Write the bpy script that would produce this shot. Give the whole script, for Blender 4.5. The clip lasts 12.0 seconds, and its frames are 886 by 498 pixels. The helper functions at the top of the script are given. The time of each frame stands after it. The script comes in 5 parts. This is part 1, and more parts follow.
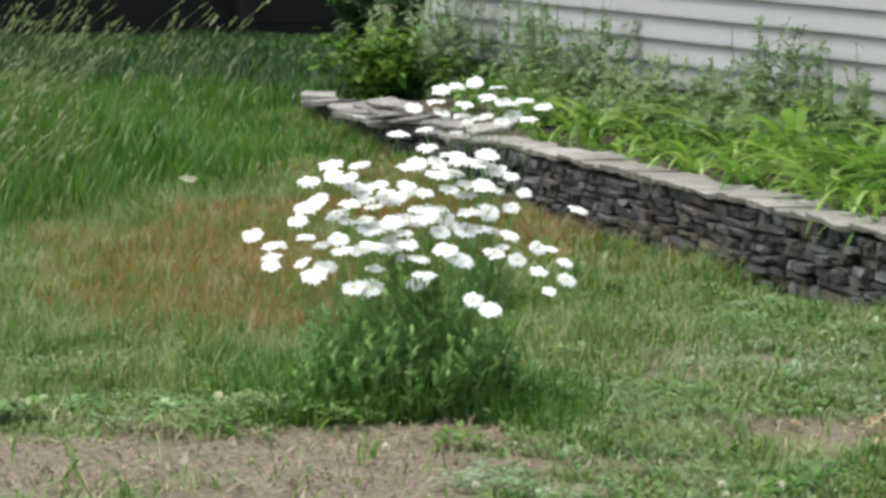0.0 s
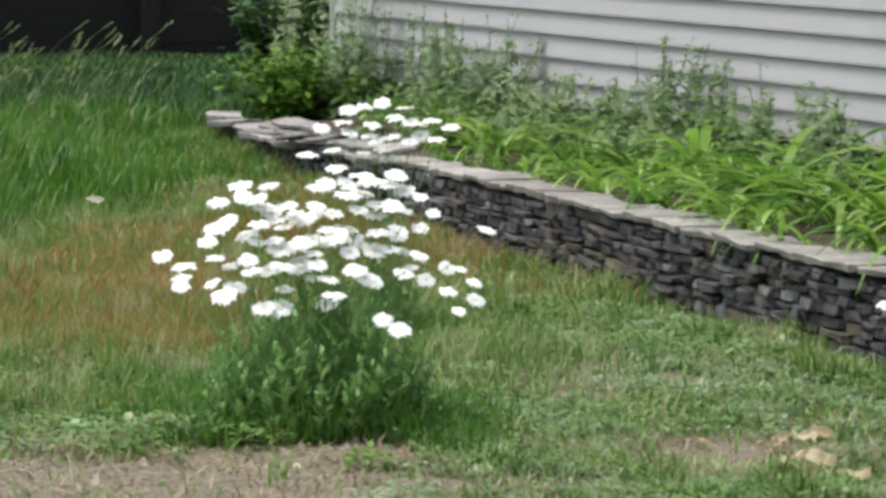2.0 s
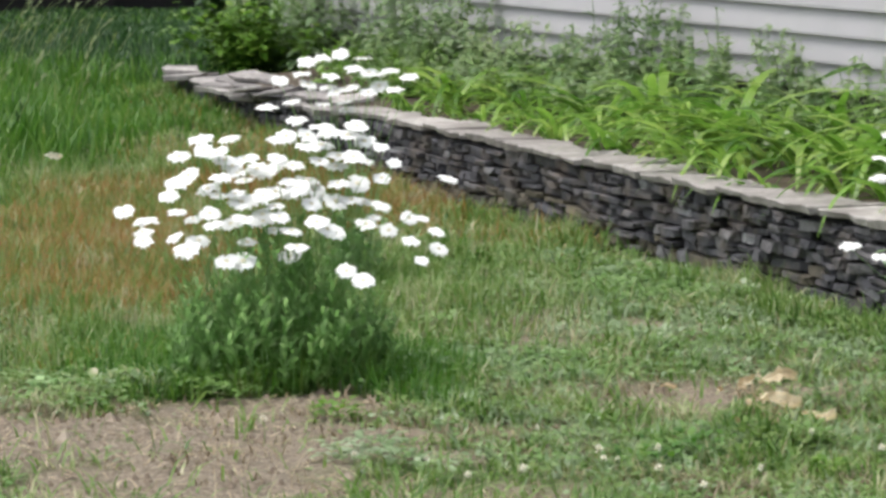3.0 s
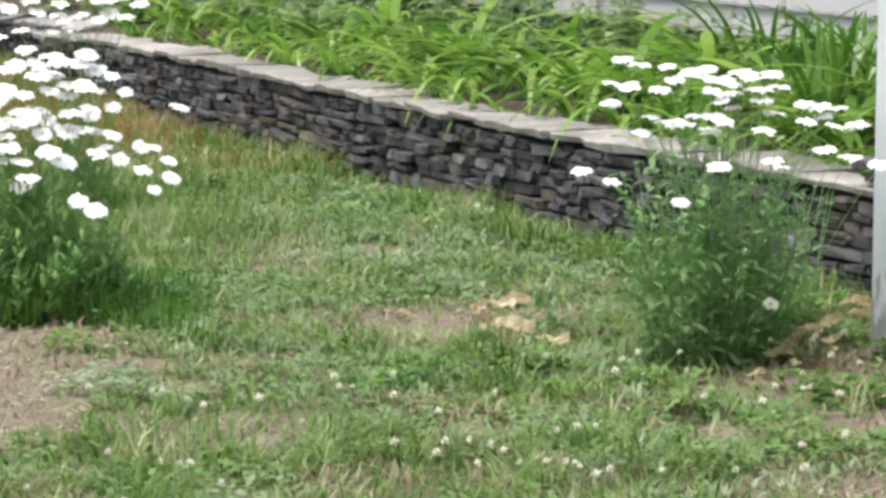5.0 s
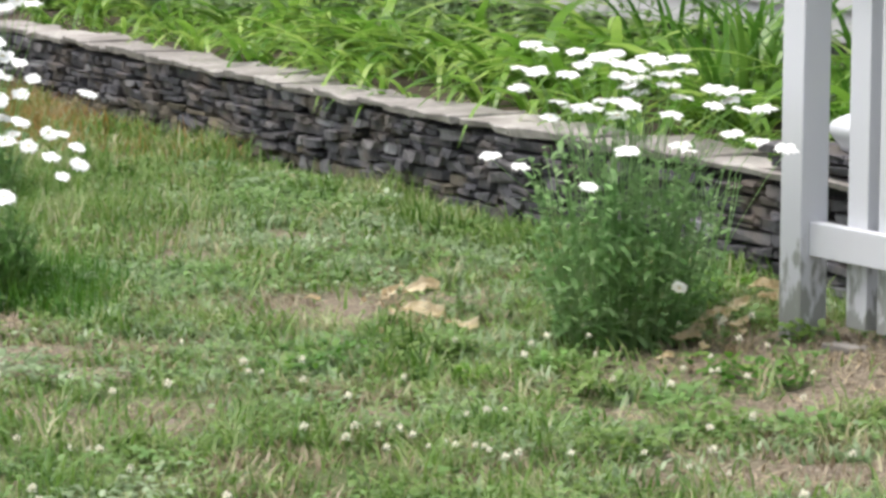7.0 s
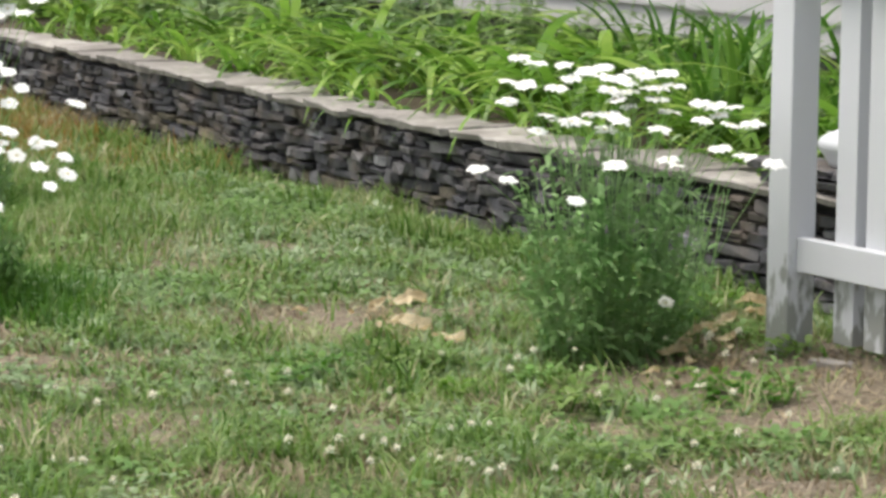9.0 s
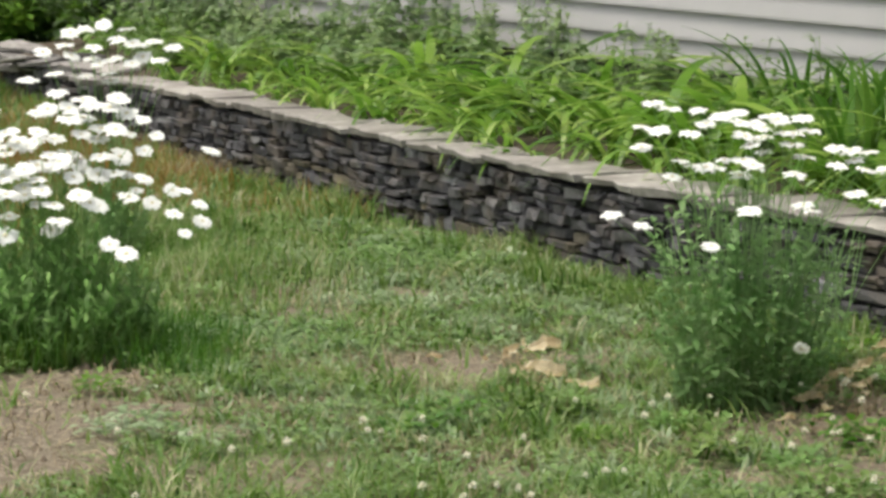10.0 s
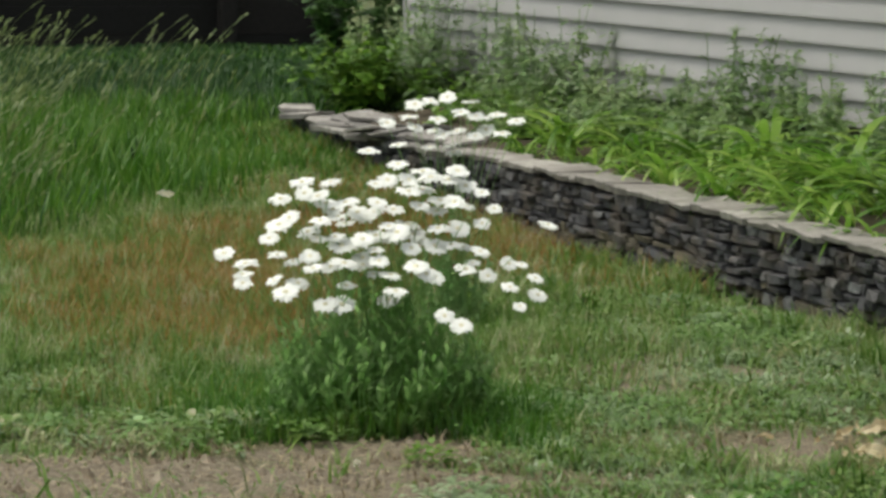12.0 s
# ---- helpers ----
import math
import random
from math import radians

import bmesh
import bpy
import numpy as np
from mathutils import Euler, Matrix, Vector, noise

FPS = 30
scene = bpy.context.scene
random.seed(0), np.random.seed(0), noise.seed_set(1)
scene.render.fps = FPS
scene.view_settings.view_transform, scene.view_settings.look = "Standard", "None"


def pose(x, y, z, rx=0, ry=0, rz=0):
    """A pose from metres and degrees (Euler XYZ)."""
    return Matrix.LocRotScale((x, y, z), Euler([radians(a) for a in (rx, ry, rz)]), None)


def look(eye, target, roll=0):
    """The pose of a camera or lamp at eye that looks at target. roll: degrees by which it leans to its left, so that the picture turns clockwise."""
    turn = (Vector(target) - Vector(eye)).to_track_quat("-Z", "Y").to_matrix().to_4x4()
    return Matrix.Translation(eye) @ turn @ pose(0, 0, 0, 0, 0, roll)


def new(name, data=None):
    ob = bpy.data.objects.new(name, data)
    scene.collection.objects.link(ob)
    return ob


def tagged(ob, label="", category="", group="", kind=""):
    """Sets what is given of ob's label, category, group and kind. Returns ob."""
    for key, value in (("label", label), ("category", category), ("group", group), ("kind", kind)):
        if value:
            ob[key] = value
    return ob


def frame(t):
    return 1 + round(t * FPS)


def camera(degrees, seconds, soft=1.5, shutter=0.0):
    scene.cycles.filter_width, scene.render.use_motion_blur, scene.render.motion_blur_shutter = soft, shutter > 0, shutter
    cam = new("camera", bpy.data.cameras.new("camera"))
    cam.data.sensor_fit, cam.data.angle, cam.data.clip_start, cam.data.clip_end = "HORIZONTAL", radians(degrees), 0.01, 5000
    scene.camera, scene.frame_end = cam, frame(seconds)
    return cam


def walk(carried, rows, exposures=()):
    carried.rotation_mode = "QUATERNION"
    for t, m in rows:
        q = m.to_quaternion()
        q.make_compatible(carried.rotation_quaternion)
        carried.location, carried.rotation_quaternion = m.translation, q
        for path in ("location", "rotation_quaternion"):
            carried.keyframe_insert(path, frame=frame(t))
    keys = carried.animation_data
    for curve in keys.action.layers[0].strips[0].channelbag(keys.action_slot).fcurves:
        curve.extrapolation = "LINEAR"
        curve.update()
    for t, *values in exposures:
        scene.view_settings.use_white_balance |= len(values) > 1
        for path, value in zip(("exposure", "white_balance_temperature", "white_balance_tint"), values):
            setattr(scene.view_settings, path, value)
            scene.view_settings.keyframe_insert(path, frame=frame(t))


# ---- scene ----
cam = camera(14.89, 12.0, soft=3.2)

# ---- the camera: held at eye height on the lawn, turning right along the wall and back ----
PATH = [
    (0, (0.026, 0.026, 1.486), (3.6145, 8.2209, 0.5069), 1.31),
    (0.5, (0.013, 0.010, 1.489), (3.6678, 8.1768, 0.5166), 1.35),
    (1, (0.005, 0.009, 1.495), (3.6383, 8.1864, 0.5333), 1.21),
    (1.5, (-0.003, -0.015, 1.497), (3.6970, 8.1346, 0.5539), 1.29),
    (2, (-0.008, 0.004, 1.494), (3.8200, 8.0968, 0.5700), 1.32),
    (2.5, (-0.018, 0.000, 1.494), (3.8397, 8.0748, 0.5373), 0.57),
    (3, (-0.021, 0.009, 1.491), (3.9048, 8.0394, 0.4378), 0.30),
    (3.5, (-0.030, 0.012, 1.495), (4.0902, 7.9346, 0.3755), 0.58),
    (3.7, (-0.030, 0.016, 1.496), (4.1761, 7.8902, 0.3557), 0.62),
    (5.3, (-0.011, 0.008, 1.508), (4.5561, 7.6602, 0.2498), 0.16),
    (5.5, (-0.012, 0.000, 1.504), (4.5788, 7.6396, 0.2554), 0.21),
    (6, (-0.010, 0.009, 1.500), (4.6583, 7.6035, 0.2637), 0.47),
    (6.5, (-0.012, 0.007, 1.503), (4.6905, 7.5754, 0.2371), 0.31),
    (7, (-0.012, 0.000, 1.503), (4.7172, 7.5480, 0.2122), 0.14),
    (7.2, (-0.006, 0.011, 1.505), (4.7592, 7.5336, 0.1979), 0.35),
    (8.8, (0.010, -0.005, 1.505), (4.7648, 7.5231, 0.1916), 0.53),
    (9, (0.007, -0.004, 1.509), (4.7512, 7.5391, 0.2454), 0.60),
    (9.5, (0.009, 0.003, 1.505), (4.6551, 7.6220, 0.3345), 0.42),
    (10, (0.016, 0.002, 1.510), (4.4587, 7.7444, 0.3641), 0.16),
    (10.5, (0.016, -0.007, 1.509), (4.2918, 7.8292, 0.3661), -0.13),
    (11, (0.025, -0.008, 1.518), (4.0888, 7.9404, 0.3705), -0.50),
    (11.5, (0.032, -0.028, 1.520), (3.9128, 8.0226, 0.4586), -0.11),
    (12, (0.054, -0.029, 1.520), (3.6719, 8.1560, 0.5572), 0.88),
]
walk(cam, [(t, look(eye, target, roll)) for t, eye, target, roll in PATH],
     [(0.0, 0.77, 6450, 5), (1.5, 0.77, 6450, 6), (2.5, 0.8, 6450, 8), (3.5, 0.96, 6500, 10), (5.4, 1.12, 6500, 10), (7.0, 1.09, 6550, 10), (9.0, 0.91, 6800, 8), (10.0, 0.76, 7050, 6), (11.0, 0.57, 7100, 2), (11.5, 0.46, 7050, 2), (12.0, 0.31, 7000, 1)])

# ---- light: bright overcast, soft sun high behind thin cloud ----
SUN_EL, SUN_AZ = 70.0, 300.0          # degrees; azimuth clockwise from +y
world = bpy.data.worlds.new("sky")
scene.world = world
world.use_nodes = True
wn = world.node_tree.nodes
sky = wn.new("ShaderNodeTexSky")
sky.sky_type = "NISHITA"
sky.sun_disc = False
sky.sun_elevation, sky.sun_rotation = radians(SUN_EL), radians(SUN_AZ)
sky.air_density, sky.dust_density, sky.ozone_density = 1.0, 4.0, 1.0
wn["Background"].inputs["Strength"].default_value = 0.15
pale = wn.new("ShaderNodeHueSaturation")      # thin cloud takes most of the blue out of the sky
pale.inputs["Saturation"].default_value = 0.35
world.node_tree.links.new(sky.outputs[0], pale.inputs["Color"])
world.node_tree.links.new(pale.outputs[0], wn["Background"].inputs["Color"])
sun = new("sun", bpy.data.lights.new("sun", "SUN"))
sun.data.energy, sun.data.angle, sun.data.color = 1.0, radians(30), (1.0, 0.96, 0.9)
sx, sy = math.sin(radians(SUN_AZ)) * math.cos(radians(SUN_EL)), math.cos(radians(SUN_AZ)) * math.cos(radians(SUN_EL))
sun.matrix_world = look((40 * sx, 40 * sy, 40 * math.sin(radians(SUN_EL))), (0, 0, 0))


# ---- small tools ----
def vnoise(x, y, size, seed=0):
    """Smooth value noise in 0..1 with cells of the given size in metres."""
    u, v = np.asarray(x, float) / size + 1000.3, np.asarray(y, float) / size + 1000.7
    i, j = np.floor(u).astype(np.int64), np.floor(v).astype(np.int64)
    a, b = u - i, v - j
    a, b = a * a * (3 - 2 * a), b * b * (3 - 2 * b)

    def h(p, q):
        n = (p * 374761393 + q * 668265263 + seed * 69069) & 0x7FFFFFFF
        n = ((n ^ (n >> 13)) * 1274126177) & 0x7FFFFFFF
        return ((n ^ (n >> 16)) & 0xFFFF) / 65535.0

    return (h(i, j) * (1 - a) + h(i + 1, j) * a) * (1 - b) + (h(i, j + 1) * (1 - a) + h(i + 1, j + 1) * a) * b


def mesh_of(name, verts, faces, mat, smooth=False):
    me = bpy.data.meshes.new(name)
    me.from_pydata(verts, [], faces)
    me.materials.append(mat)
    if smooth:
        me.polygons.foreach_set("use_smooth", np.ones(len(me.polygons), dtype=bool))
    me.update()
    return me


def strips(name, centre, side, mat, smooth=True):
    """Ribbons: centre and side are arrays (n, k, 3); the last row closes to a point. One mesh."""
    n, k, _ = centre.shape
    left, right = (centre - side)[:, : k - 1], (centre + side)[:, : k - 1]
    rows = np.stack([left, right], 2).reshape(n, 2 * (k - 1), 3)
    verts = np.concatenate([rows, centre[:, k - 1 : k]], 1)
    m = 2 * (k - 1) + 1
    base = (np.arange(n) * m)[:, None]
    me = bpy.data.meshes.new(name)
    quads = [np.stack([base[:, 0] + 2 * r, base[:, 0] + 2 * r + 1, base[:, 0] + 2 * r + 3, base[:, 0] + 2 * r + 2], 1) for r in range(k - 2)]
    quads = np.concatenate(quads) if quads else np.zeros((0, 4), int)
    tris = np.stack([base[:, 0] + m - 3, base[:, 0] + m - 2, base[:, 0] + m - 1], 1)
    loops = np.concatenate([quads.ravel(), tris.ravel()]).astype(np.int32)
    starts = np.concatenate([np.arange(len(quads)) * 4, 4 * len(quads) + np.arange(len(tris)) * 3]).astype(np.int32)
    me.vertices.add(n * m)
    me.vertices.foreach_set("co", verts.reshape(-1).astype(np.float32))
    me.loops.add(len(loops))
    me.loops.foreach_set("vertex_index", loops)
    me.polygons.add(len(starts))
    me.polygons.foreach_set("loop_start", starts)
    if smooth:
        me.polygons.foreach_set("use_smooth", np.ones(len(starts), dtype=bool))
    me.materials.append(mat)
    me.update(calc_edges=True)
    me.validate()
    return me


def bent_blades(name, root, height, width, heading, lean, mat, rows=3, droop=1.6):
    """Blades of grass or strap leaves rooted at root (n, 3), bending over towards heading."""
    s = np.linspace(0, 1, rows)[None, :, None]
    way = np.stack([np.cos(heading), np.sin(heading), 0 * heading], 1)[:, None]
    across = np.stack([-np.sin(heading), np.cos(heading), 0 * heading], 1)[:, None]
    h, le = height[:, None, None], lean[:, None, None]
    up = np.array([0, 0, 1.0])[None, None]
    centre = root[:, None] + up * h * s * (1 - 0.35 * le * s**droop) + way * h * le * s**droop
    taper = 1 - 0.75 * s**2
    return strips(name, centre, across * (width[:, None, None] / 2) * taper, mat)


def part(name, data, mat, parent, label="", m=None):
    """Links a bmesh or a mesh as ONE mesh object under a thing or a part."""
    if isinstance(data, bmesh.types.BMesh):
        me = bpy.data.meshes.new(name)
        data.to_mesh(me)
        data.free()
        data = me
    if mat is not None and not data.materials:
        data.materials.append(mat)
    ob = new(name, data)
    ob.parent = parent
    if m is not None:
        ob.matrix_basis = m
    return tagged(ob, label)


def thing(name, label, category, group="", kind="", at=(0, 0, 0)):
    ob = new(name)
    ob.empty_display_size = 0.05
    ob.location = at
    return tagged(ob, label, category, group, kind)


def box_bm(lo, hi, bevel=0.0):
    bm = bmesh.new()
    bmesh.ops.create_cube(bm, size=1)
    lo, hi = Vector(lo), Vector(hi)
    for v in bm.verts:
        v.co = Vector([(lo[i] + hi[i]) / 2 + v.co[i] * (hi[i] - lo[i]) for i in range(3)])
    if bevel:
        bmesh.ops.bevel(bm, geom=bm.edges[:], offset=bevel, segments=2, affect="EDGES", profile=0.6)
    return bm


# ---- materials ----
def node_mat(name, rough=0.7):
    mat = bpy.data.materials.new(name)
    mat.use_nodes = True
    bsdf = mat.node_tree.nodes["Principled BSDF"]
    bsdf.inputs["Roughness"].default_value = rough
    return mat, mat.node_tree.nodes, mat.node_tree.links, bsdf


def ramp_of(nodes, stops):
    r = nodes.new("ShaderNodeValToRGB")
    while len(r.color_ramp.elements) < len(stops):
        r.color_ramp.elements.new(0.5)
    for e, (p, c) in zip(r.color_ramp.elements, stops):
        e.position, e.color = p, (*c, 1)
    return r


def noise_of(nodes, links, scale, detail=4, rough=0.6, coords="Object"):
    tc = nodes.new("ShaderNodeTexCoord")
    n = nodes.new("ShaderNodeTexNoise")
    n.inputs["Scale"].default_value, n.inputs["Detail"].default_value, n.inputs["Roughness"].default_value = scale, detail, rough
    links.new(tc.outputs[coords], n.inputs["Vector"])
    return n


def bump_of(nodes, links, bsdf, height, strength, dist=0.01):
    b = nodes.new("ShaderNodeBump")
    b.inputs["Strength"].default_value, b.inputs["Distance"].default_value = strength, dist
    links.new(height, b.inputs["Height"])
    links.new(b.outputs[0], bsdf.inputs["Normal"])


def leaf_mat(name, stops, through_light=0.4, gloss=0.5, patch=3.5, drift=1.5, each=False, vary=0.55):
    """Leaves: a colour for each blade, drifting in patches, some light passing through."""
    mat, nodes, links, bsdf = node_mat(name, gloss)
    geo = nodes.new("ShaderNodeNewGeometry")
    n = noise_of(nodes, links, patch, 3)
    mix = nodes.new("ShaderNodeMath")
    mix.operation = "MULTIPLY_ADD"
    if each:
        info = nodes.new("ShaderNodeObjectInfo")
        links.new(info.outputs["Random"], mix.inputs[0])
    else:
        links.new(geo.outputs["Random Per Island"], mix.inputs[0])
    mix.inputs[1].default_value = vary
    sub = nodes.new("ShaderNodeMath")
    sub.operation = "MULTIPLY_ADD"
    links.new(n.outputs[0], sub.inputs[0])
    sub.inputs[1].default_value, sub.inputs[2].default_value = drift, 0.505 - 0.5 * vary - 0.725 * drift
    n2 = noise_of(nodes, links, patch * 4.5, 2)
    fine = nodes.new("ShaderNodeMath")
    fine.operation = "MULTIPLY_ADD"
    links.new(n2.outputs[0], fine.inputs[0])
    fine.inputs[1].default_value = 0.45 * drift
    links.new(sub.outputs[0], fine.inputs[2])
    links.new(fine.outputs[0], mix.inputs[2])
    r = ramp_of(nodes, stops)
    links.new(mix.outputs[0], r.inputs[0])
    links.new(r.outputs[0], bsdf.inputs["Base Color"])
    tr = nodes.new("ShaderNodeBsdfTranslucent")
    links.new(r.outputs[0], tr.inputs[0])
    ms = nodes.new("ShaderNodeMixShader")
    ms.inputs[0].default_value = through_light
    links.new(bsdf.outputs[0], ms.inputs[1])
    links.new(tr.outputs[0], ms.inputs[2])
    links.new(ms.outputs[0], nodes["Material Output"].inputs[0])
    return mat


def piece_mat(name, stops, rough, grain=40, bump=0.4, bump_dist=0.006, stain=None):
    """Stone or wood pieces: a tone for each piece, grain and stains over it."""
    mat, nodes, links, bsdf = node_mat(name, rough)
    info = nodes.new("ShaderNodeObjectInfo")
    geo = nodes.new("ShaderNodeNewGeometry")
    add = nodes.new("ShaderNodeMath")
    add.operation = "ADD"
    links.new(info.outputs["Random"], add.inputs[0])
    links.new(geo.outputs["Random Per Island"], add.inputs[1])
    fr = nodes.new("ShaderNodeMath")
    fr.operation = "FRACT"
    links.new(add.outputs[0], fr.inputs[0])
    r = ramp_of(nodes, stops)
    links.new(fr.outputs[0], r.inputs[0])
    n = nodes.new("ShaderNodeTexNoise")
    n.inputs["Scale"].default_value, n.inputs["Detail"].default_value = grain, 6
    links.new(geo.outputs["Position"], n.inputs["Vector"])
    n2 = nodes.new("ShaderNodeTexNoise")
    n2.inputs["Scale"].default_value, n2.inputs["Detail"].default_value = grain / 8, 4
    links.new(geo.outputs["Position"], n2.inputs["Vector"])
    shade = ramp_of(nodes, [(0.25, (0.55, 0.55, 0.55)), (0.75, (1.45, 1.45, 1.45))])
    links.new(n.outputs[0], shade.inputs[0])
    mul = nodes.new("ShaderNodeMixRGB")
    mul.blend_type = "MULTIPLY"
    mul.inputs[0].default_value = 0.8
    links.new(r.outputs[0], mul.inputs[1])
    links.new(shade.outputs[0], mul.inputs[2])
    last = mul
    if stain:
        m2 = nodes.new("ShaderNodeMixRGB")
        sr = ramp_of(nodes, [(0.5, (0, 0, 0)), (0.68, (1, 1, 1))])
        links.new(n2.outputs[0], sr.inputs[0])
        links.new(sr.outputs[0], m2.inputs[0])
        links.new(mul.outputs[0], m2.inputs[1])
        m2.inputs[2].default_value = (*stain, 1)
        last = m2
    links.new(last.outputs[0], bsdf.inputs["Base Color"])
    bump_of(nodes, links, bsdf, n.outputs[0], bump, bump_dist)
    return mat


def paint_mat(name, colour, rough, dirt=(0.35, 0.34, 0.31), amount=0.25, grain=9):
    """Old paint: nearly one colour, faint dirt in streaks."""
    mat, nodes, links, bsdf = node_mat(name, rough)
    geo = nodes.new("ShaderNodeNewGeometry")
    mp = nodes.new("ShaderNodeMapping")
    mp.inputs["Scale"].default_value = (1, 1, 0.25)
    links.new(geo.outputs["Position"], mp.inputs["Vector"])
    n = nodes.new("ShaderNodeTexNoise")
    n.inputs["Scale"].default_value, n.inputs["Detail"].default_value = grain, 6
    links.new(mp.outputs[0], n.inputs["Vector"])
    r = ramp_of(nodes, [(0.45, (0, 0, 0)), (0.85, (amount, amount, amount))])
    links.new(n.outputs[0], r.inputs[0])
    m = nodes.new("ShaderNodeMixRGB")
    links.new(r.outputs[0], m.inputs[0])
    m.inputs[1].default_value, m.inputs[2].default_value = (*colour, 1), (*dirt, 1)
    links.new(m.outputs[0], bsdf.inputs["Base Color"])
    bump_of(nodes, links, bsdf, n.outputs[0], 0.15, 0.002)
    return mat


def ground_mat(name):
    """Lawn soil: tan bare earth where the cover is thin, dark thatch under the grass."""
    mat, nodes, links, bsdf = node_mat(name, 0.95)
    at = nodes.new("ShaderNodeAttribute")
    at.attribute_name = "cover"
    fine, coarse = noise_of(nodes, links, 60, 8, 0.7), noise_of(nodes, links, 6, 5)
    earth = ramp_of(nodes, [(0.28, (0.1, 0.072, 0.05)), (0.45, (0.175, 0.14, 0.1)), (0.57, (0.275, 0.226, 0.166)), (0.72, (0.42, 0.36, 0.28))])
    links.new(fine.outputs[0], earth.inputs[0])
    thatch = ramp_of(nodes, [(0.3, (0.064, 0.088, 0.026)), (0.55, (0.105, 0.137, 0.044)), (0.75, (0.175, 0.178, 0.076))])
    links.new(fine.outputs[0], thatch.inputs[0])
    m = nodes.new("ShaderNodeMixRGB")
    links.new(at.outputs["Fac"], m.inputs[0])
    links.new(earth.outputs[0], m.inputs[1])
    links.new(thatch.outputs[0], m.inputs[2])
    links.new(m.outputs[0], bsdf.inputs["Base Color"])
    mix = nodes.new("ShaderNodeMath")
    links.new(fine.outputs[0], mix.inputs[0])
    links.new(coarse.outputs[0], mix.inputs[1])
    bump_of(nodes, links, bsdf, mix.outputs[0], 0.8, 0.02)
    return mat


M_GROUND = ground_mat("lawn_soil")
M_BED = piece_mat("bed_soil", [(0.0, (0.06, 0.045, 0.03)), (1.0, (0.1, 0.075, 0.05))], 0.95, 30, 0.9, 0.02)
M_LAWN = leaf_mat("lawn_green", [(0.0, (0.052, 0.125, 0.014)), (0.35, (0.118, 0.228, 0.036)), (0.62, (0.195, 0.3, 0.074)), (0.85, (0.32, 0.37, 0.165)), (1.0, (0.46, 0.435, 0.275))], patch=4.2, drift=2.9, vary=0.32)
M_BLUEWEED = leaf_mat("pale_weed", [(0.0, (0.15, 0.25, 0.1)), (0.5, (0.27, 0.37, 0.19)), (1.0, (0.45, 0.52, 0.36))], 0.4, 0.4, vary=0.35)
M_LEAFY = leaf_mat("olive_leaf", [(0.0, (0.07, 0.15, 0.02)), (0.5, (0.15, 0.25, 0.05)), (1.0, (0.27, 0.37, 0.12))], 0.4, 0.45, vary=0.35)
M_DRY = leaf_mat("dry_grass", [(0.0, (0.2, 0.14, 0.07)), (0.5, (0.38, 0.3, 0.18)), (1.0, (0.55, 0.46, 0.32))], 0.2)
M_TALL = leaf_mat("tall_green", [(0.0, (0.04, 0.13, 0.012)), (0.45, (0.08, 0.21, 0.022)), (0.8, (0.16, 0.29, 0.045)), (1.0, (0.3, 0.34, 0.12))], 0.4)
M_RED = leaf_mat("red_stalks", [(0.0, (0.24, 0.11, 0.025)), (0.5, (0.33, 0.18, 0.045)), (1.0, (0.36, 0.27, 0.09))], 0.35)
M_BROWN = leaf_mat("brown_tuft", [(0.0, (0.15, 0.11, 0.065)), (0.5, (0.26, 0.205, 0.13)), (1.0, (0.39, 0.34, 0.23))], 0.25, vary=0.35)
# tall grass near the fence, tree shade put into the green
M_SHADED = leaf_mat("shaded_green", [(0.0, (0.012, 0.045, 0.009)), (0.5, (0.022, 0.078, 0.015)), (1.0, (0.065, 0.14, 0.03))], 0.3, vary=0.4)
M_SEED = leaf_mat("seed_heads", [(0.0, (0.145, 0.22, 0.075)), (1.0, (0.31, 0.36, 0.165))], 0.5)
M_CLOVER = leaf_mat("clover_green", [(0.0, (0.1, 0.22, 0.045)), (0.6, (0.19, 0.32, 0.09)), (1.0, (0.32, 0.42, 0.18))], 0.4)
M_DAISY_LEAF = leaf_mat("daisy_green", [(0.0, (0.145, 0.305, 0.082)), (0.5, (0.255, 0.435, 0.145)), (1.0, (0.4, 0.56, 0.265))], 0.7, 0.45, 5)
M_DAISY_PALE = leaf_mat("daisy_pale_green", [(0.0, (0.2, 0.37, 0.14)), (0.5, (0.34, 0.52, 0.24)), (1.0, (0.52, 0.66, 0.38))], 0.7, 0.45, 5)
M_LILY_DEEP = leaf_mat("deep_lily_green", [(0.0, (0.025, 0.085, 0.01)), (0.5, (0.075, 0.19, 0.025)), (1.0, (0.22, 0.37, 0.07))], 0.35, 0.35, 2, 0.9, each=True)
M_LILY = leaf_mat("lily_green", [(0.0, (0.03, 0.1, 0.01)), (0.3, (0.1, 0.235, 0.025)), (0.55, (0.205, 0.375, 0.055)), (0.8, (0.41, 0.55, 0.15)), (1.0, (0.64, 0.72, 0.38))], 0.45, 0.32, 2, 0.9, each=True)
M_WEED = leaf_mat("weed_green", [(0.0, (0.17, 0.28, 0.1)), (0.5, (0.32, 0.44, 0.2)), (1.0, (0.52, 0.6, 0.36))], 0.6, 0.5, 2)
M_PALEBUSH = leaf_mat("pale_bush", [(0.0, (0.2, 0.33, 0.15)), (0.5, (0.34, 0.46, 0.25)), (1.0, (0.52, 0.6, 0.42))], 0.6, 0.5, 2)
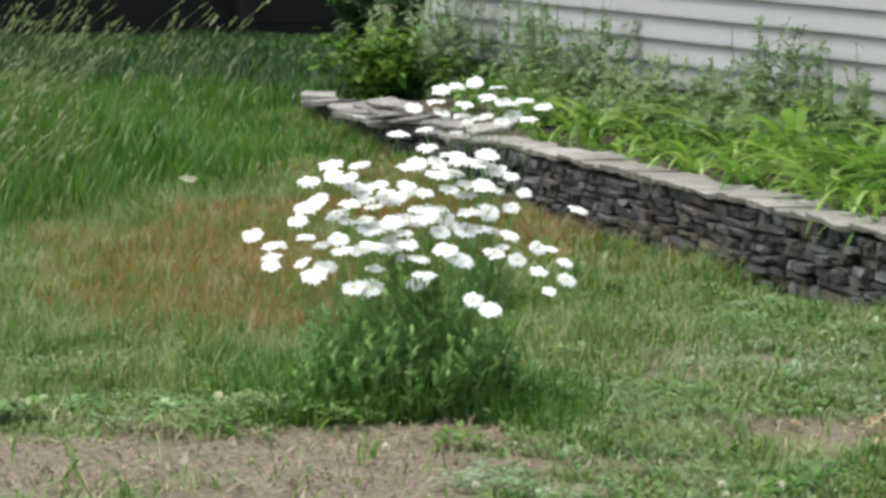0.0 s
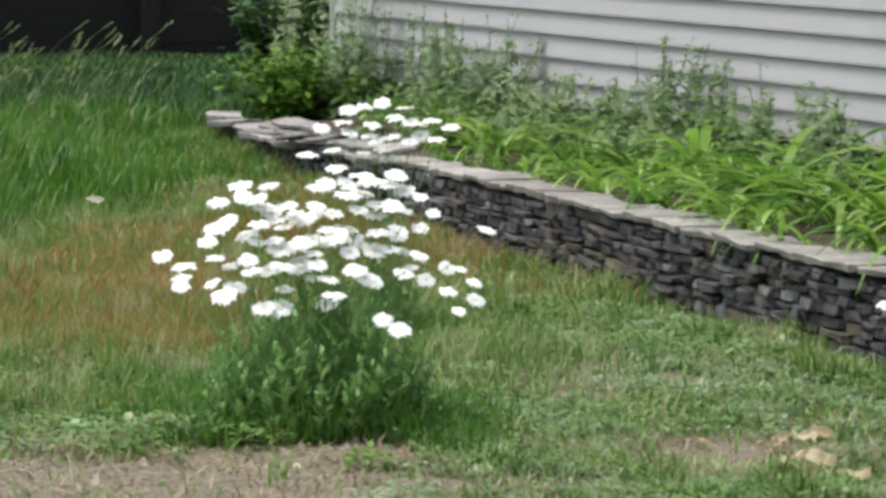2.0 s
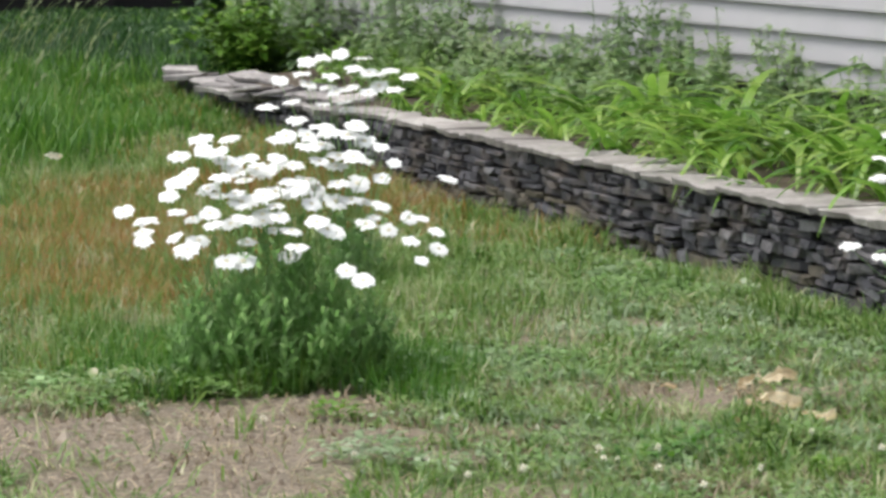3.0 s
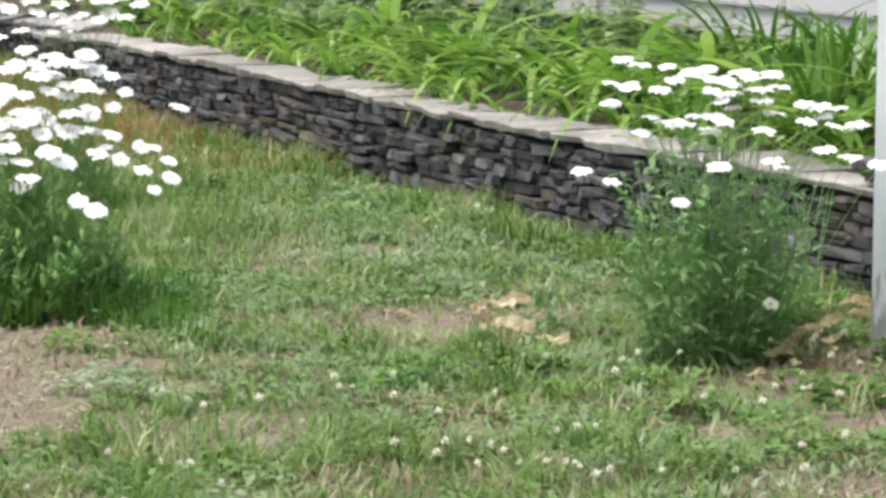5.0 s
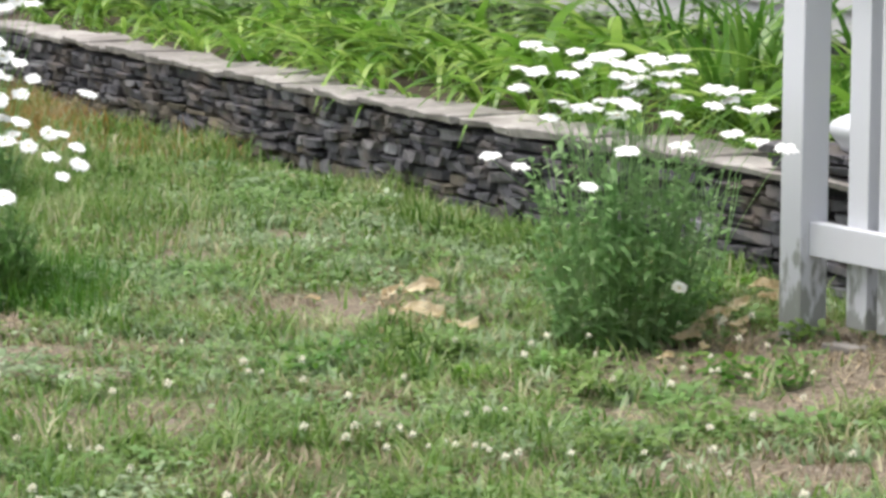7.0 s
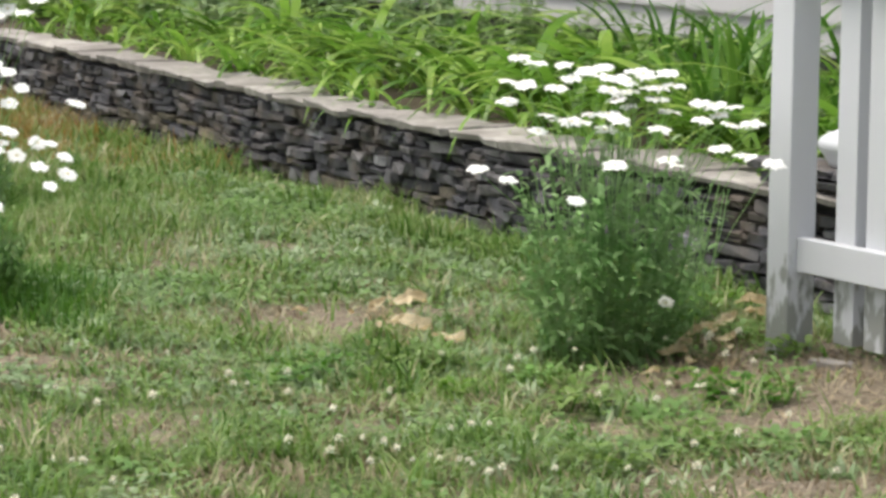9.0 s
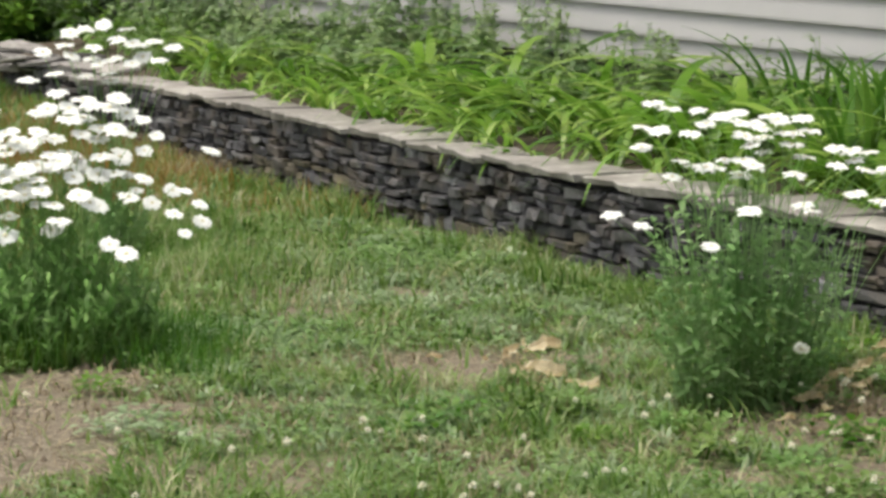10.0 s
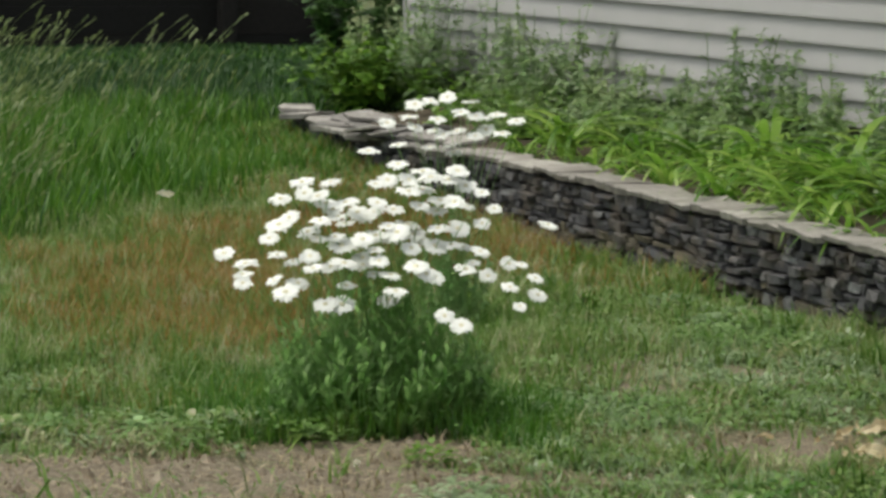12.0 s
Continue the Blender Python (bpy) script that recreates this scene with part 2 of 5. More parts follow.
M_SHRUB = leaf_mat("shrub_green", [(0.0, (0.08, 0.19, 0.02)), (0.5, (0.16, 0.31, 0.04)), (1.0, (0.34, 0.46, 0.1))], 0.45, 0.45, 3)
M_CLIMB = leaf_mat("climber_green", [(0.0, (0.045, 0.13, 0.03)), (0.5, (0.09, 0.2, 0.05)), (1.0, (0.19, 0.31, 0.09))], 0.4, 0.45, 3)
M_PETAL, _n, _l, _b = node_mat("white_petal", 0.6)
_pn = noise_of(_n, _l, 30)
_pr = ramp_of(_n, [(0.3, (0.9, 0.9, 0.88)), (0.6, (0.96, 0.96, 0.95))])
_l.new(_pn.outputs[0], _pr.inputs[0])
_l.new(_pr.outputs[0], _b.inputs["Base Color"])
_pt = _n.new("ShaderNodeBsdfTranslucent")
_pt.inputs[0].default_value = (0.94, 0.94, 0.92, 1)
_pm = _n.new("ShaderNodeMixShader")
_pm.inputs[0].default_value = 0.24
_l.new(_b.outputs[0], _pm.inputs[1])
_l.new(_pt.outputs[0], _pm.inputs[2])
_l.new(_pm.outputs[0], _n["Material Output"].inputs[0])
M_DISC = leaf_mat("yellow_disc", [(0.0, (0.68, 0.63, 0.44)), (1.0, (0.78, 0.74, 0.58))], 0.0, 0.8)
M_CLOVER_HEAD = leaf_mat("clover_head", [(0.0, (0.76, 0.73, 0.6)), (1.0, (0.9, 0.88, 0.8))], 0.25, 0.8, 20)
M_STONE = piece_mat("dark_slate", [(0.0, (0.032, 0.031, 0.036)), (0.35, (0.05, 0.049, 0.057)), (0.65, (0.067, 0.065, 0.074)), (0.86, (0.093, 0.087, 0.09)), (0.95, (0.13, 0.125, 0.13)), (1.0, (0.19, 0.195, 0.205))], 0.72, 45, 0.9, 0.008, (0.105, 0.085, 0.07))
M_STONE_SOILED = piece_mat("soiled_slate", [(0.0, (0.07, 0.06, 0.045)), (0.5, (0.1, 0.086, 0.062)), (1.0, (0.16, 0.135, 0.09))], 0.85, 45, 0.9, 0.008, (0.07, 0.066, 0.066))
M_CAP = piece_mat("pale_capstone", [(0.0, (0.2, 0.183, 0.168)), (0.5, (0.285, 0.263, 0.245)), (1.0, (0.38, 0.355, 0.33))], 0.85, 30, 0.7, 0.008, (0.2, 0.18, 0.165))
M_CAP_GREY = piece_mat("grey_capstone", [(0.0, (0.15, 0.14, 0.135)), (0.5, (0.25, 0.232, 0.225)), (1.0, (0.36, 0.335, 0.315))], 0.85, 30, 0.8, 0.008, (0.13, 0.12, 0.115))
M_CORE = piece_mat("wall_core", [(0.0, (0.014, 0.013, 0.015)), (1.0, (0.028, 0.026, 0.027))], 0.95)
M_SIDING = paint_mat("siding_paint", (0.425, 0.411, 0.426), 0.55, (0.36, 0.36, 0.36), 0.5, 5)
M_WHITE = paint_mat("white_paint", (0.56, 0.57, 0.61), 0.45, (0.5, 0.5, 0.5), 0.3, 8)
M_FOUND = piece_mat("foundation_concrete", [(0.0, (0.07, 0.07, 0.075)), (1.0, (0.11, 0.11, 0.11))], 0.9, 20, 0.5)
M_ROOF = piece_mat("roof_shingle", [(0.0, (0.08, 0.08, 0.085)), (1.0, (0.12, 0.12, 0.12))], 0.9, 15, 0.6)
# near-black in place of the tree shade that falls on the fence
M_FENCE = piece_mat("shaded_fence_wood", [(0.0, (0.005, 0.0046, 0.005)), (1.0, (0.014, 0.011, 0.0105))], 0.9, 25, 0.5)
M_TAN = leaf_mat("dead_leaf", [(0.0, (0.56, 0.45, 0.28)), (0.5, (0.72, 0.62, 0.44)), (1.0, (0.84, 0.77, 0.61))], 0.05, 0.8, 10, each=True)


def foot_stained(name):
    """The white paint with grey-green grime creeping up in streaks from the ground."""
    mat = paint_mat(name, (0.56, 0.57, 0.61), 0.5, (0.5, 0.5, 0.5), 0.3, 8)
    nodes, links = mat.node_tree.nodes, mat.node_tree.links
    bsdf = nodes["Principled BSDF"]
    old = bsdf.inputs["Base Color"].links[0].from_socket
    geo = nodes.new("ShaderNodeNewGeometry")
    sep = nodes.new("ShaderNodeSeparateXYZ")
    links.new(geo.outputs["Position"], sep.inputs[0])
    stretch = nodes.new("ShaderNodeMapping")
    stretch.inputs["Scale"].default_value = (1, 1, 0.4)
    links.new(geo.outputs["Position"], stretch.inputs["Vector"])
    n = nodes.new("ShaderNodeTexNoise")
    n.inputs["Scale"].default_value, n.inputs["Detail"].default_value = 34, 5
    links.new(stretch.outputs[0], n.inputs["Vector"])
    h = nodes.new("ShaderNodeMath")
    h.operation = "MULTIPLY_ADD"
    links.new(n.outputs[0], h.inputs[0])
    h.inputs[1].default_value = -0.9
    links.new(sep.outputs["Z"], h.inputs[2])
    r = ramp_of(nodes, [(0.0, (0.72, 0.72, 0.72)), (0.1, (0.0, 0.0, 0.0))])
    add = nodes.new("ShaderNodeMath")
    add.inputs[1].default_value = 0.36
    links.new(h.outputs[0], add.inputs[0])
    links.new(add.outputs[0], r.inputs[0])
    m = nodes.new("ShaderNodeMixRGB")
    links.new(r.outputs[0], m.inputs[0])
    links.new(old, m.inputs[1])
    m.inputs[2].default_value = (0.16, 0.168, 0.135, 1)
    links.new(m.outputs[0], bsdf.inputs["Base Color"])
    return mat


M_CRUMB = piece_mat("earth_crumb", [(0.0, (0.14, 0.105, 0.075)), (0.6, (0.25, 0.2, 0.15)), (1.0, (0.37, 0.315, 0.25))], 0.95)
M_POST = foot_stained("white_paint_stained")


# ---- the plan ----
def wall_x(y):
    """Front face of the garden wall."""
    y = np.asarray(y, float)
    return 5.88 + 0.085 * np.maximum(y - 9.0, 0)


def cap_z(y):
    """Middle height of the capstones."""
    return 0.327 - 0.003 * max(y - 9.0, 0.0)


BED_Z = 0.27
HOUSE_X, HOUSE_Y0, HOUSE_Y1 = 7.85, 3.0, 18.18


def blob(x, y, cx, cy, rx, ry, turn=0.0):
    c, s = math.cos(radians(turn)), math.sin(radians(turn))
    u, v = (x - cx) * c + (y - cy) * s, -(x - cx) * s + (y - cy) * c
    return np.sqrt((u / rx) ** 2 + (v / ry) ** 2)


# worn patches: middle, half lengths and turn
BARE_BY_MOUND = ((2.98, 7.95, 0.78, 0.44, -22), (2.25, 8, 0.5, 0.5, 0), (2.85, 7.35, 0.4, 0.34, 0), (3.2, 7.62, 0.34, 0.28, -20), (3.5, 8.22, 0.45, 0.24, -15), (4.58, 7.93, 0.17, 0.13, 0), (4.9, 7.95, 0.16, 0.1, 10), (5.2, 9.25, 0.1, 0.14, 0), (4.6, 7.98, 0.24, 0.15, 10), (3.95, 6.6, 0.1, 0.12, 0), (4.75, 9.05, 0.12, 0.16, 0))
BARE_BY_POST = ((5.32, 6.85, 0.3, 0.2, 0), (5.2, 6.35, 0.3, 0.25, 20), (5.55, 6.6, 0.3, 0.3, 0), (5.05, 6.72, 0.2, 0.14, 0), (4.42, 6.22, 0.13, 0.09, 0), (4.85, 6.22, 0.34, 0.12, 0), (5.12, 6.5, 0.4, 0.17, -20), (4.7, 6.72, 0.16, 0.08, 0), (4.45, 5.57, 0.26, 0.1, -10), (5.2, 6.93, 0.26, 0.15, 0))


def cover_of(x, y):
    """How much of the lawn is grown over: 0 bare earth, 1 full."""
    x, y = np.asarray(x, float), np.asarray(y, float)
    wob = 0.55 * (vnoise(x, y, 0.22, 1) - 0.5) + 0.35 * (vnoise(x, y, 0.07, 2) - 0.5)
    d, thinned = np.full(x.shape, 9.0), np.full(x.shape, 9.0)
    for cx, cy, rx, ry, turn in BARE_BY_MOUND + BARE_BY_POST:
        d = np.minimum(d, blob(x, y, cx, cy, rx, ry, turn))
    for cx, cy, rx, ry, turn in ((4.75, 8.0, 0.5, 0.36, -20), (4.45, 6.35, 0.25, 0.2, -20), (5.05, 6.6, 0.45, 0.4, 0), (4.3, 5.6, 0.5, 0.3, -25), (4.95, 9.6, 0.4, 0.4, 0), (3.4, 6.9, 0.5, 0.3, -20), (3.0, 7.3, 0.6, 0.55, 0), (3.5, 7.5, 0.35, 0.3, 0)):
        thinned = np.minimum(thinned, blob(x, y, cx, cy, rx, ry, turn))
    thin = 0.55 + 0.5 * vnoise(x, y, 0.5, 3) + 0.35 * vnoise(x, y, 0.16, 6)
    return np.clip((d + wob - 0.8) / 0.45, 0, 1) * np.clip(thin, 0, 1) * np.clip(0.35 + (thinned + 1.6 * wob - 0.6) / 0.7, 0.25, 1)


def tall_of(x, y):
    """The unmown corner: 0 lawn, 1 tall grass."""
    x, y = np.asarray(x, float), np.asarray(y, float)
    edge = 13.3 + 0.75 * (x - 4.0) + 0.6 * (vnoise(x, y, 0.6, 4) - 0.5)
    return np.clip((y - edge) / 0.8, 0, 1)


def red_of(x, y):
    """The patch of rusty seed stalks behind the daisies."""
    x, y = np.asarray(x, float), np.asarray(y, float)
    d = np.minimum(blob(x, y, 4.25, 11.7, 0.66, 1.9, -20), blob(x, y, 5.7, 12.9, 0.5, 1.4, -5))
    return np.clip((1.25 - d - 0.9 * (vnoise(x, y, 0.45, 5) - 0.5)) / 0.9, 0, 1)


def ground_z(x, y):
    x, y = np.asarray(x, float), np.asarray(y, float)
    k = np.clip((y - 14.5) / 10.5, 0, 1)
    e = np.clip((y - 12.3) / 3.8, 0, 1)
    lump = 0.022 * (vnoise(x, y, 0.09, 10) - 0.5) * np.clip((11 - np.hypot(x, y)) / 2, 0, 1)
    return 0.03 * (vnoise(x, y, 1.3, 8) - 0.5) + 0.012 * (vnoise(x, y, 0.3, 9) - 0.5) + lump + 0.2 * k * k * (3 - 2 * k) + 0.16 * e * e * (3 - 2 * e) * np.clip(1 - (wall_x(y) - x) / 2.2, 0, 1) * np.clip((20 - y) / 3, 0, 1)


# ---- ground ----
def axis_steps(lo, hi, step, far):
    near = np.arange(lo, hi + 1e-6, step)
    out = [hi + 0.3 * 1.5**k for k in range(1, 40) if hi + 0.3 * 1.5**k < far]
    low = [lo - 0.3 * 1.5**k for k in range(1, 40) if lo - 0.3 * 1.5**k > -far]
    return np.array(low[::-1] + near.tolist() + out)


gx, gy = axis_steps(1.6, 6.6, 0.035, 900), axis_steps(4.8, 19.0, 0.05, 900)
GX, GY = np.meshgrid(gx, gy, indexing="ij")
gz = ground_z(GX, GY)
nx, ny = GX.shape
gi = np.arange(nx * ny).reshape(nx, ny)
gf = np.stack([gi[:-1, :-1], gi[1:, :-1], gi[1:, 1:], gi[:-1, 1:]], -1).reshape(-1, 4)
gme = mesh_of("ground", np.stack([GX, GY, gz], -1).reshape(-1, 3).tolist(), gf.tolist(), M_GROUND, True)
att = gme.attributes.new("cover", "FLOAT", "POINT")
fine_part = (GX > 1.5) & (GX < 6.7) & (GY > 4.7) & (GY < 19.1)
att.data.foreach_set("value", np.where(fine_part, np.clip(cover_of(GX, GY) * 1.1, 0, 1), 0.9).reshape(-1).astype(np.float32))
tagged(new("ground", gme), "uneven lawn soil, bare and tan in worn patches", "ground", kind="structure")

# raised bed between wall and house
by = np.arange(5.1, 16.75, 0.1)
bu = np.linspace(0, 1, 16)
BX = wall_x(by)[:, None] + 0.1 + bu[None] * (HOUSE_X + 0.02 - wall_x(by)[:, None] - 0.1)
BY = np.repeat(by[:, None], 16, 1)
BZ = BED_Z + 0.05 * (vnoise(BX, BY, 0.25, 11) - 0.5) + 0.06 * bu[None]
bi = np.arange(BX.size).reshape(BX.shape)
bf = np.stack([bi[:-1, :-1], bi[:-1, 1:], bi[1:, 1:], bi[1:, :-1]], -1).reshape(-1, 4)
tagged(new("bed_soil", mesh_of("bed_soil", np.stack([BX, BY, BZ], -1).reshape(-1, 3).tolist(), bf.tolist(), M_BED, True)), "dark planted soil of the raised bed behind the wall", "soil", kind="structure")


# ---- house with lap siding ----
def build_house():
    house = thing("house", "house side with pale grey horizontal lap siding above a dark foundation", "house", at=(0, 0, 0))
    lap, thick = 0.1176, 0.03
    part("foundation", box_bm((HOUSE_X + 0.025, HOUSE_Y0, -0.2), (14.0, HOUSE_Y1 - 0.03, 0.478)), M_FOUND, house, "dark grey concrete foundation")
    part("wall", box_bm((HOUSE_X + 0.02, HOUSE_Y0, 0.48), (13.98, HOUSE_Y1 - 0.03, 2.85)), M_SIDING, house)
    bm = bmesh.new()
    y0, y1 = 0.0, HOUSE_Y1 - HOUSE_Y0 - 0.09
    prof = [(-thick, 0.0), (-thick, 0.012), (-0.001, lap + 0.012), (0.018, lap + 0.012), (0.018, 0.0)]
    a = [bm.verts.new((px, y0, pz)) for px, pz in prof]
    b = [bm.verts.new((px, y1, pz)) for px, pz in prof]
    for i in range(5):
        j = (i + 1) % 5
        bm.faces.new((a[i], b[i], b[j], a[j]))
    bm.faces.new(a[::-1])
    bm.faces.new(b)
    bmesh.ops.recalc_face_normals(bm, faces=bm.faces[:])
    board = bpy.data.meshes.new("siding_board")
    bm.to_mesh(board)
    bm.free()
    board.materials.append(M_SIDING)
    for k in range(20):
        part("siding_board", board, None, house, m=pose(HOUSE_X, HOUSE_Y0, 0.472 + lap * k))
    part("corner_post", box_bm((HOUSE_X - 0.022, HOUSE_Y1 - 0.088, 0.46), (HOUSE_X + 0.09, HOUSE_Y1 + 0.012, 2.86), 0.004), M_SIDING, house)
    bm = bmesh.new()
    ring = [(HOUSE_X - 0.4, 2.84), (10.9, 4.6), (14.4, 2.84), (14.4, 2.72), (10.9, 4.46), (HOUSE_X - 0.4, 2.72)]
    a = [bm.verts.new((px, HOUSE_Y0 - 0.3, pz)) for px, pz in ring]
    b = [bm.verts.new((px, HOUSE_Y1 + 0.3, pz)) for px, pz in ring]
    for i in range(6):
        j = (i + 1) % 6
        bm.faces.new((a[i], a[j], b[j], b[i]))
    bm.faces.new((a[0], a[1], a[4], a[5])), bm.faces.new((a[1], a[2], a[3], a[4]))
    bm.faces.new((b[0], b[5], b[4], b[1])), bm.faces.new((b[1], b[4], b[3], b[2]))
    bmesh.ops.recalc_face_normals(bm, faces=bm.faces[:])
    part("roof", bm, M_ROOF, house)
    return house


build_house()


# ---- plank fence at the back, tree shade put into its wood colour ----
def build_back_fence():
    f = thing("plank_fence", "weathered plank fence with tree shade put into its near-black colour", "fence")
    for px in (1.2, 4.0, 6.7, 9.35, 10.28):
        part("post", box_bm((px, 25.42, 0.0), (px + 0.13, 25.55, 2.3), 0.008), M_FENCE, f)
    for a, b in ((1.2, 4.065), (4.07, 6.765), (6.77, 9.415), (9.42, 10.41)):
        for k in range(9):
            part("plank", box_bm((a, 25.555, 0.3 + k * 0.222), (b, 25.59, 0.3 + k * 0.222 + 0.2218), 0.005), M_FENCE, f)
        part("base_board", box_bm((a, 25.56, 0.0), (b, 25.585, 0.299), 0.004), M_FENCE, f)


build_back_fence()


# ---- dry-laid wall ----
def stone_bm(length, depth, height, rng):
    """A split stone: a slab with a flat broken face, worn corners and uneven ends. Front face at x = 0."""
    bm = bmesh.new()
    bmesh.ops.create_cube(bm, size=1)
    for v in bm.verts:
        v.co = Vector((v.co.x * depth + depth / 2, v.co.y * length, v.co.z * height))
    upright = [e for e in bm.edges if abs(e.verts[0].co.z - e.verts[1].co.z) > height / 2]
    bmesh.ops.bevel(bm, geom=upright, offset=min(0.02, length * 0.2), segments=1, affect="EDGES")
    bmesh.ops.bevel(bm, geom=bm.edges[:], offset=height * 0.13, segments=1, affect="EDGES")
    thin = {-1: rng.uniform(0.72, 1.0), 1: rng.uniform(0.72, 1.0)}
    lean = rng.normal(0, 0.12)
    for v in bm.verts:
        share = abs(v.co.y) / (length / 2)
        end = 1 if v.co.y > 0 else -1
        v.co.z *= 1 + (thin[end] - 1) * share
        v.co.y += lean * v.co.z
        v.co += Vector((rng.normal(0, 0.004), rng.normal(0, 0.007), rng.normal(0, height * 0.07)))
    return bm


def slab_bm(length, depth, height, rng, rag=1.0):
    """A flat capstone with a ragged, split outline. Front edge at x = 0."""
    bm = bmesh.new()
    n = max(4, int(length / 0.07))
    low, top = [], []
    ring = [(0.0, (i / n - 0.5) * length) for i in range(n + 1)] + [(depth, (0.5 - i / n) * length) for i in range(n + 1)]
    for u, v in ring:
        du, dv = rng.normal(0, 0.009 * rag), rng.normal(0, 0.006 * rag)
        low.append(bm.verts.new((u + du + (0.008 if u == 0 else -0.008), v + dv, -height / 2 + rng.normal(0, 0.003))))
        top.append(bm.verts.new((u + du, v + dv, height / 2 + rng.normal(0, 0.003))))
    k = len(ring)
    for i in range(k):
        j = (i + 1) % k
        bm.faces.new((low[i], low[j], top[j], top[i]))
    for i in range(n):
        bm.faces.new((top[i], top[i + 1], top[k - 2 - i], top[k - 1 - i]))
        bm.faces.new((low[k - 1 - i], low[k - 2 - i], low[i + 1], low[i]))
    bmesh.ops.recalc_face_normals(bm, faces=bm.faces[:])
    edge = [e for e in bm.edges if all(v in top for v in e.verts) and len({f.normal.z > 0.7 for f in e.link_faces}) == 2]
    bmesh.ops.bevel(bm, geom=edge, offset=0.004, segments=1, affect="EDGES")
    return bm


def build_wall():
    rng = np.random.default_rng(21)
    wall = thing("garden_wall", "low dry-laid garden wall of dark slate with pale flat capstones", "wall", kind="structure")
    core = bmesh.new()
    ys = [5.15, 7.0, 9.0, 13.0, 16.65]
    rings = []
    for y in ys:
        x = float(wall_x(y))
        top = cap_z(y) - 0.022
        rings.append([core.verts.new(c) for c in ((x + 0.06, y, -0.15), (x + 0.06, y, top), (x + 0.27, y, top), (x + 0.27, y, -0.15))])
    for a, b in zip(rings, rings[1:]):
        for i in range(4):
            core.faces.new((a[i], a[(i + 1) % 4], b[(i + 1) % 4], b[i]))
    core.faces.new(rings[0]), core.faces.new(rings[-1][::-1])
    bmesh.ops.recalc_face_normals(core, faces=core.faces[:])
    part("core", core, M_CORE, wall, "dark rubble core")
    lens, highs = (0.07, 0.1, 0.14, 0.19, 0.25), (0.018, 0.028, 0.04, 0.056)
    shapes = {}
    for li, length in enumerate(lens):
        for hi, height in enumerate(highs):
            for v in range(4):
                me = bpy.data.meshes.new("stone")
                bm = stone_bm(length, 0.14, height, rng)
                bm.to_mesh(me)
                bm.free()
                me.materials.append(M_STONE)
                shapes[li, hi, v] = me
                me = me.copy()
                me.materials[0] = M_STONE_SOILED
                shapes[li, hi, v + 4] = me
    rest = {0: ([], []), 1: ([], [])}

    def lay(li, hi, yc, zc, stretch):
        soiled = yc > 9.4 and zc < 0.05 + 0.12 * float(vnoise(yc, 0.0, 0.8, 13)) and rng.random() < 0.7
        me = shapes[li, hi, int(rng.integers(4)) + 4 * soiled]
        turn = math.degrees(-0.085) if yc > 9 else 0.0
        x = float(wall_x(yc)) + rng.normal(0, 0.01) + 0.012
        m = pose(x, yc, zc, rng.normal(0, 2.6), rng.normal(0, 3), turn + rng.normal(0, 4)) @ Matrix.Diagonal((1, 1, stretch, 1))
        if 7.45 < yc < 12.6 and zc > 0.015:
            part("stone", me, None, wall, m=m)
        else:
            vs, fs = rest[int(soiled)]
            k = len(vs)
            vs.extend(tuple(m @ v.co) for v in me.vertices)
            fs.extend([k + i for i in p.vertices] for p in me.polygons)

    # rough courses that wander up and down; some stones are split in two layers
    z = -0.03
    while z < 0.3:
        hi = int(rng.choice(3, p=(0.45, 0.43, 0.12))) + 1
        high = highs[hi]
        y = 5.2 + rng.uniform(0, 0.1)
        while y < 16.7:
            li = int(rng.choice(5, p=(0.2, 0.3, 0.27, 0.16, 0.07)))
            yc = y + lens[li] / 2
            zc = z + high / 2 + 0.03 * (float(vnoise(yc, z * 2, 0.6, 12)) - 0.5) + rng.normal(0, 0.003)
            if zc < cap_z(yc) - 0.024:
                if hi > 1 and rng.random() < 0.35:
                    share = float(rng.uniform(0.38, 0.62))
                    lay(li, hi - 1, yc + rng.normal(0, 0.01), zc - high * (1 - share) / 2, high * share / highs[hi - 1])
                    lay(li, hi - 1, yc + rng.normal(0, 0.01), zc + high * share / 2, high * (1 - share) / highs[hi - 1])
                else:
                    lay(li, hi, yc, zc, float(rng.uniform(0.9, 1.15)))
            y += lens[li] + 0.003 + rng.uniform(0, 0.011)
        z += high + 0.003
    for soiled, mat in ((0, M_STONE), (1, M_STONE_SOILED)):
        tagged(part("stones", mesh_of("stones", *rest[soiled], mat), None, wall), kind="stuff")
    # capstones
    y = 5.0
    while y < 13.9:
        length = float(rng.uniform(0.17, 0.42))
        yc = y + length / 2
        turn = (math.degrees(-0.085) if y > 9 else 0) + rng.normal(0, 1.5)
        part("capstone", slab_bm(length, float(rng.uniform(0.2, 0.275)), rng.uniform(0.018, 0.034), rng, 1.5), M_CAP, wall, m=pose(float(wall_x(yc)) - 0.012 + rng.normal(0, 0.009), yc, cap_z(yc) + rng.normal(0, 0.004), rng.normal(0, 0.9), rng.normal(0, 1.4), turn))
        y += length + 0.004
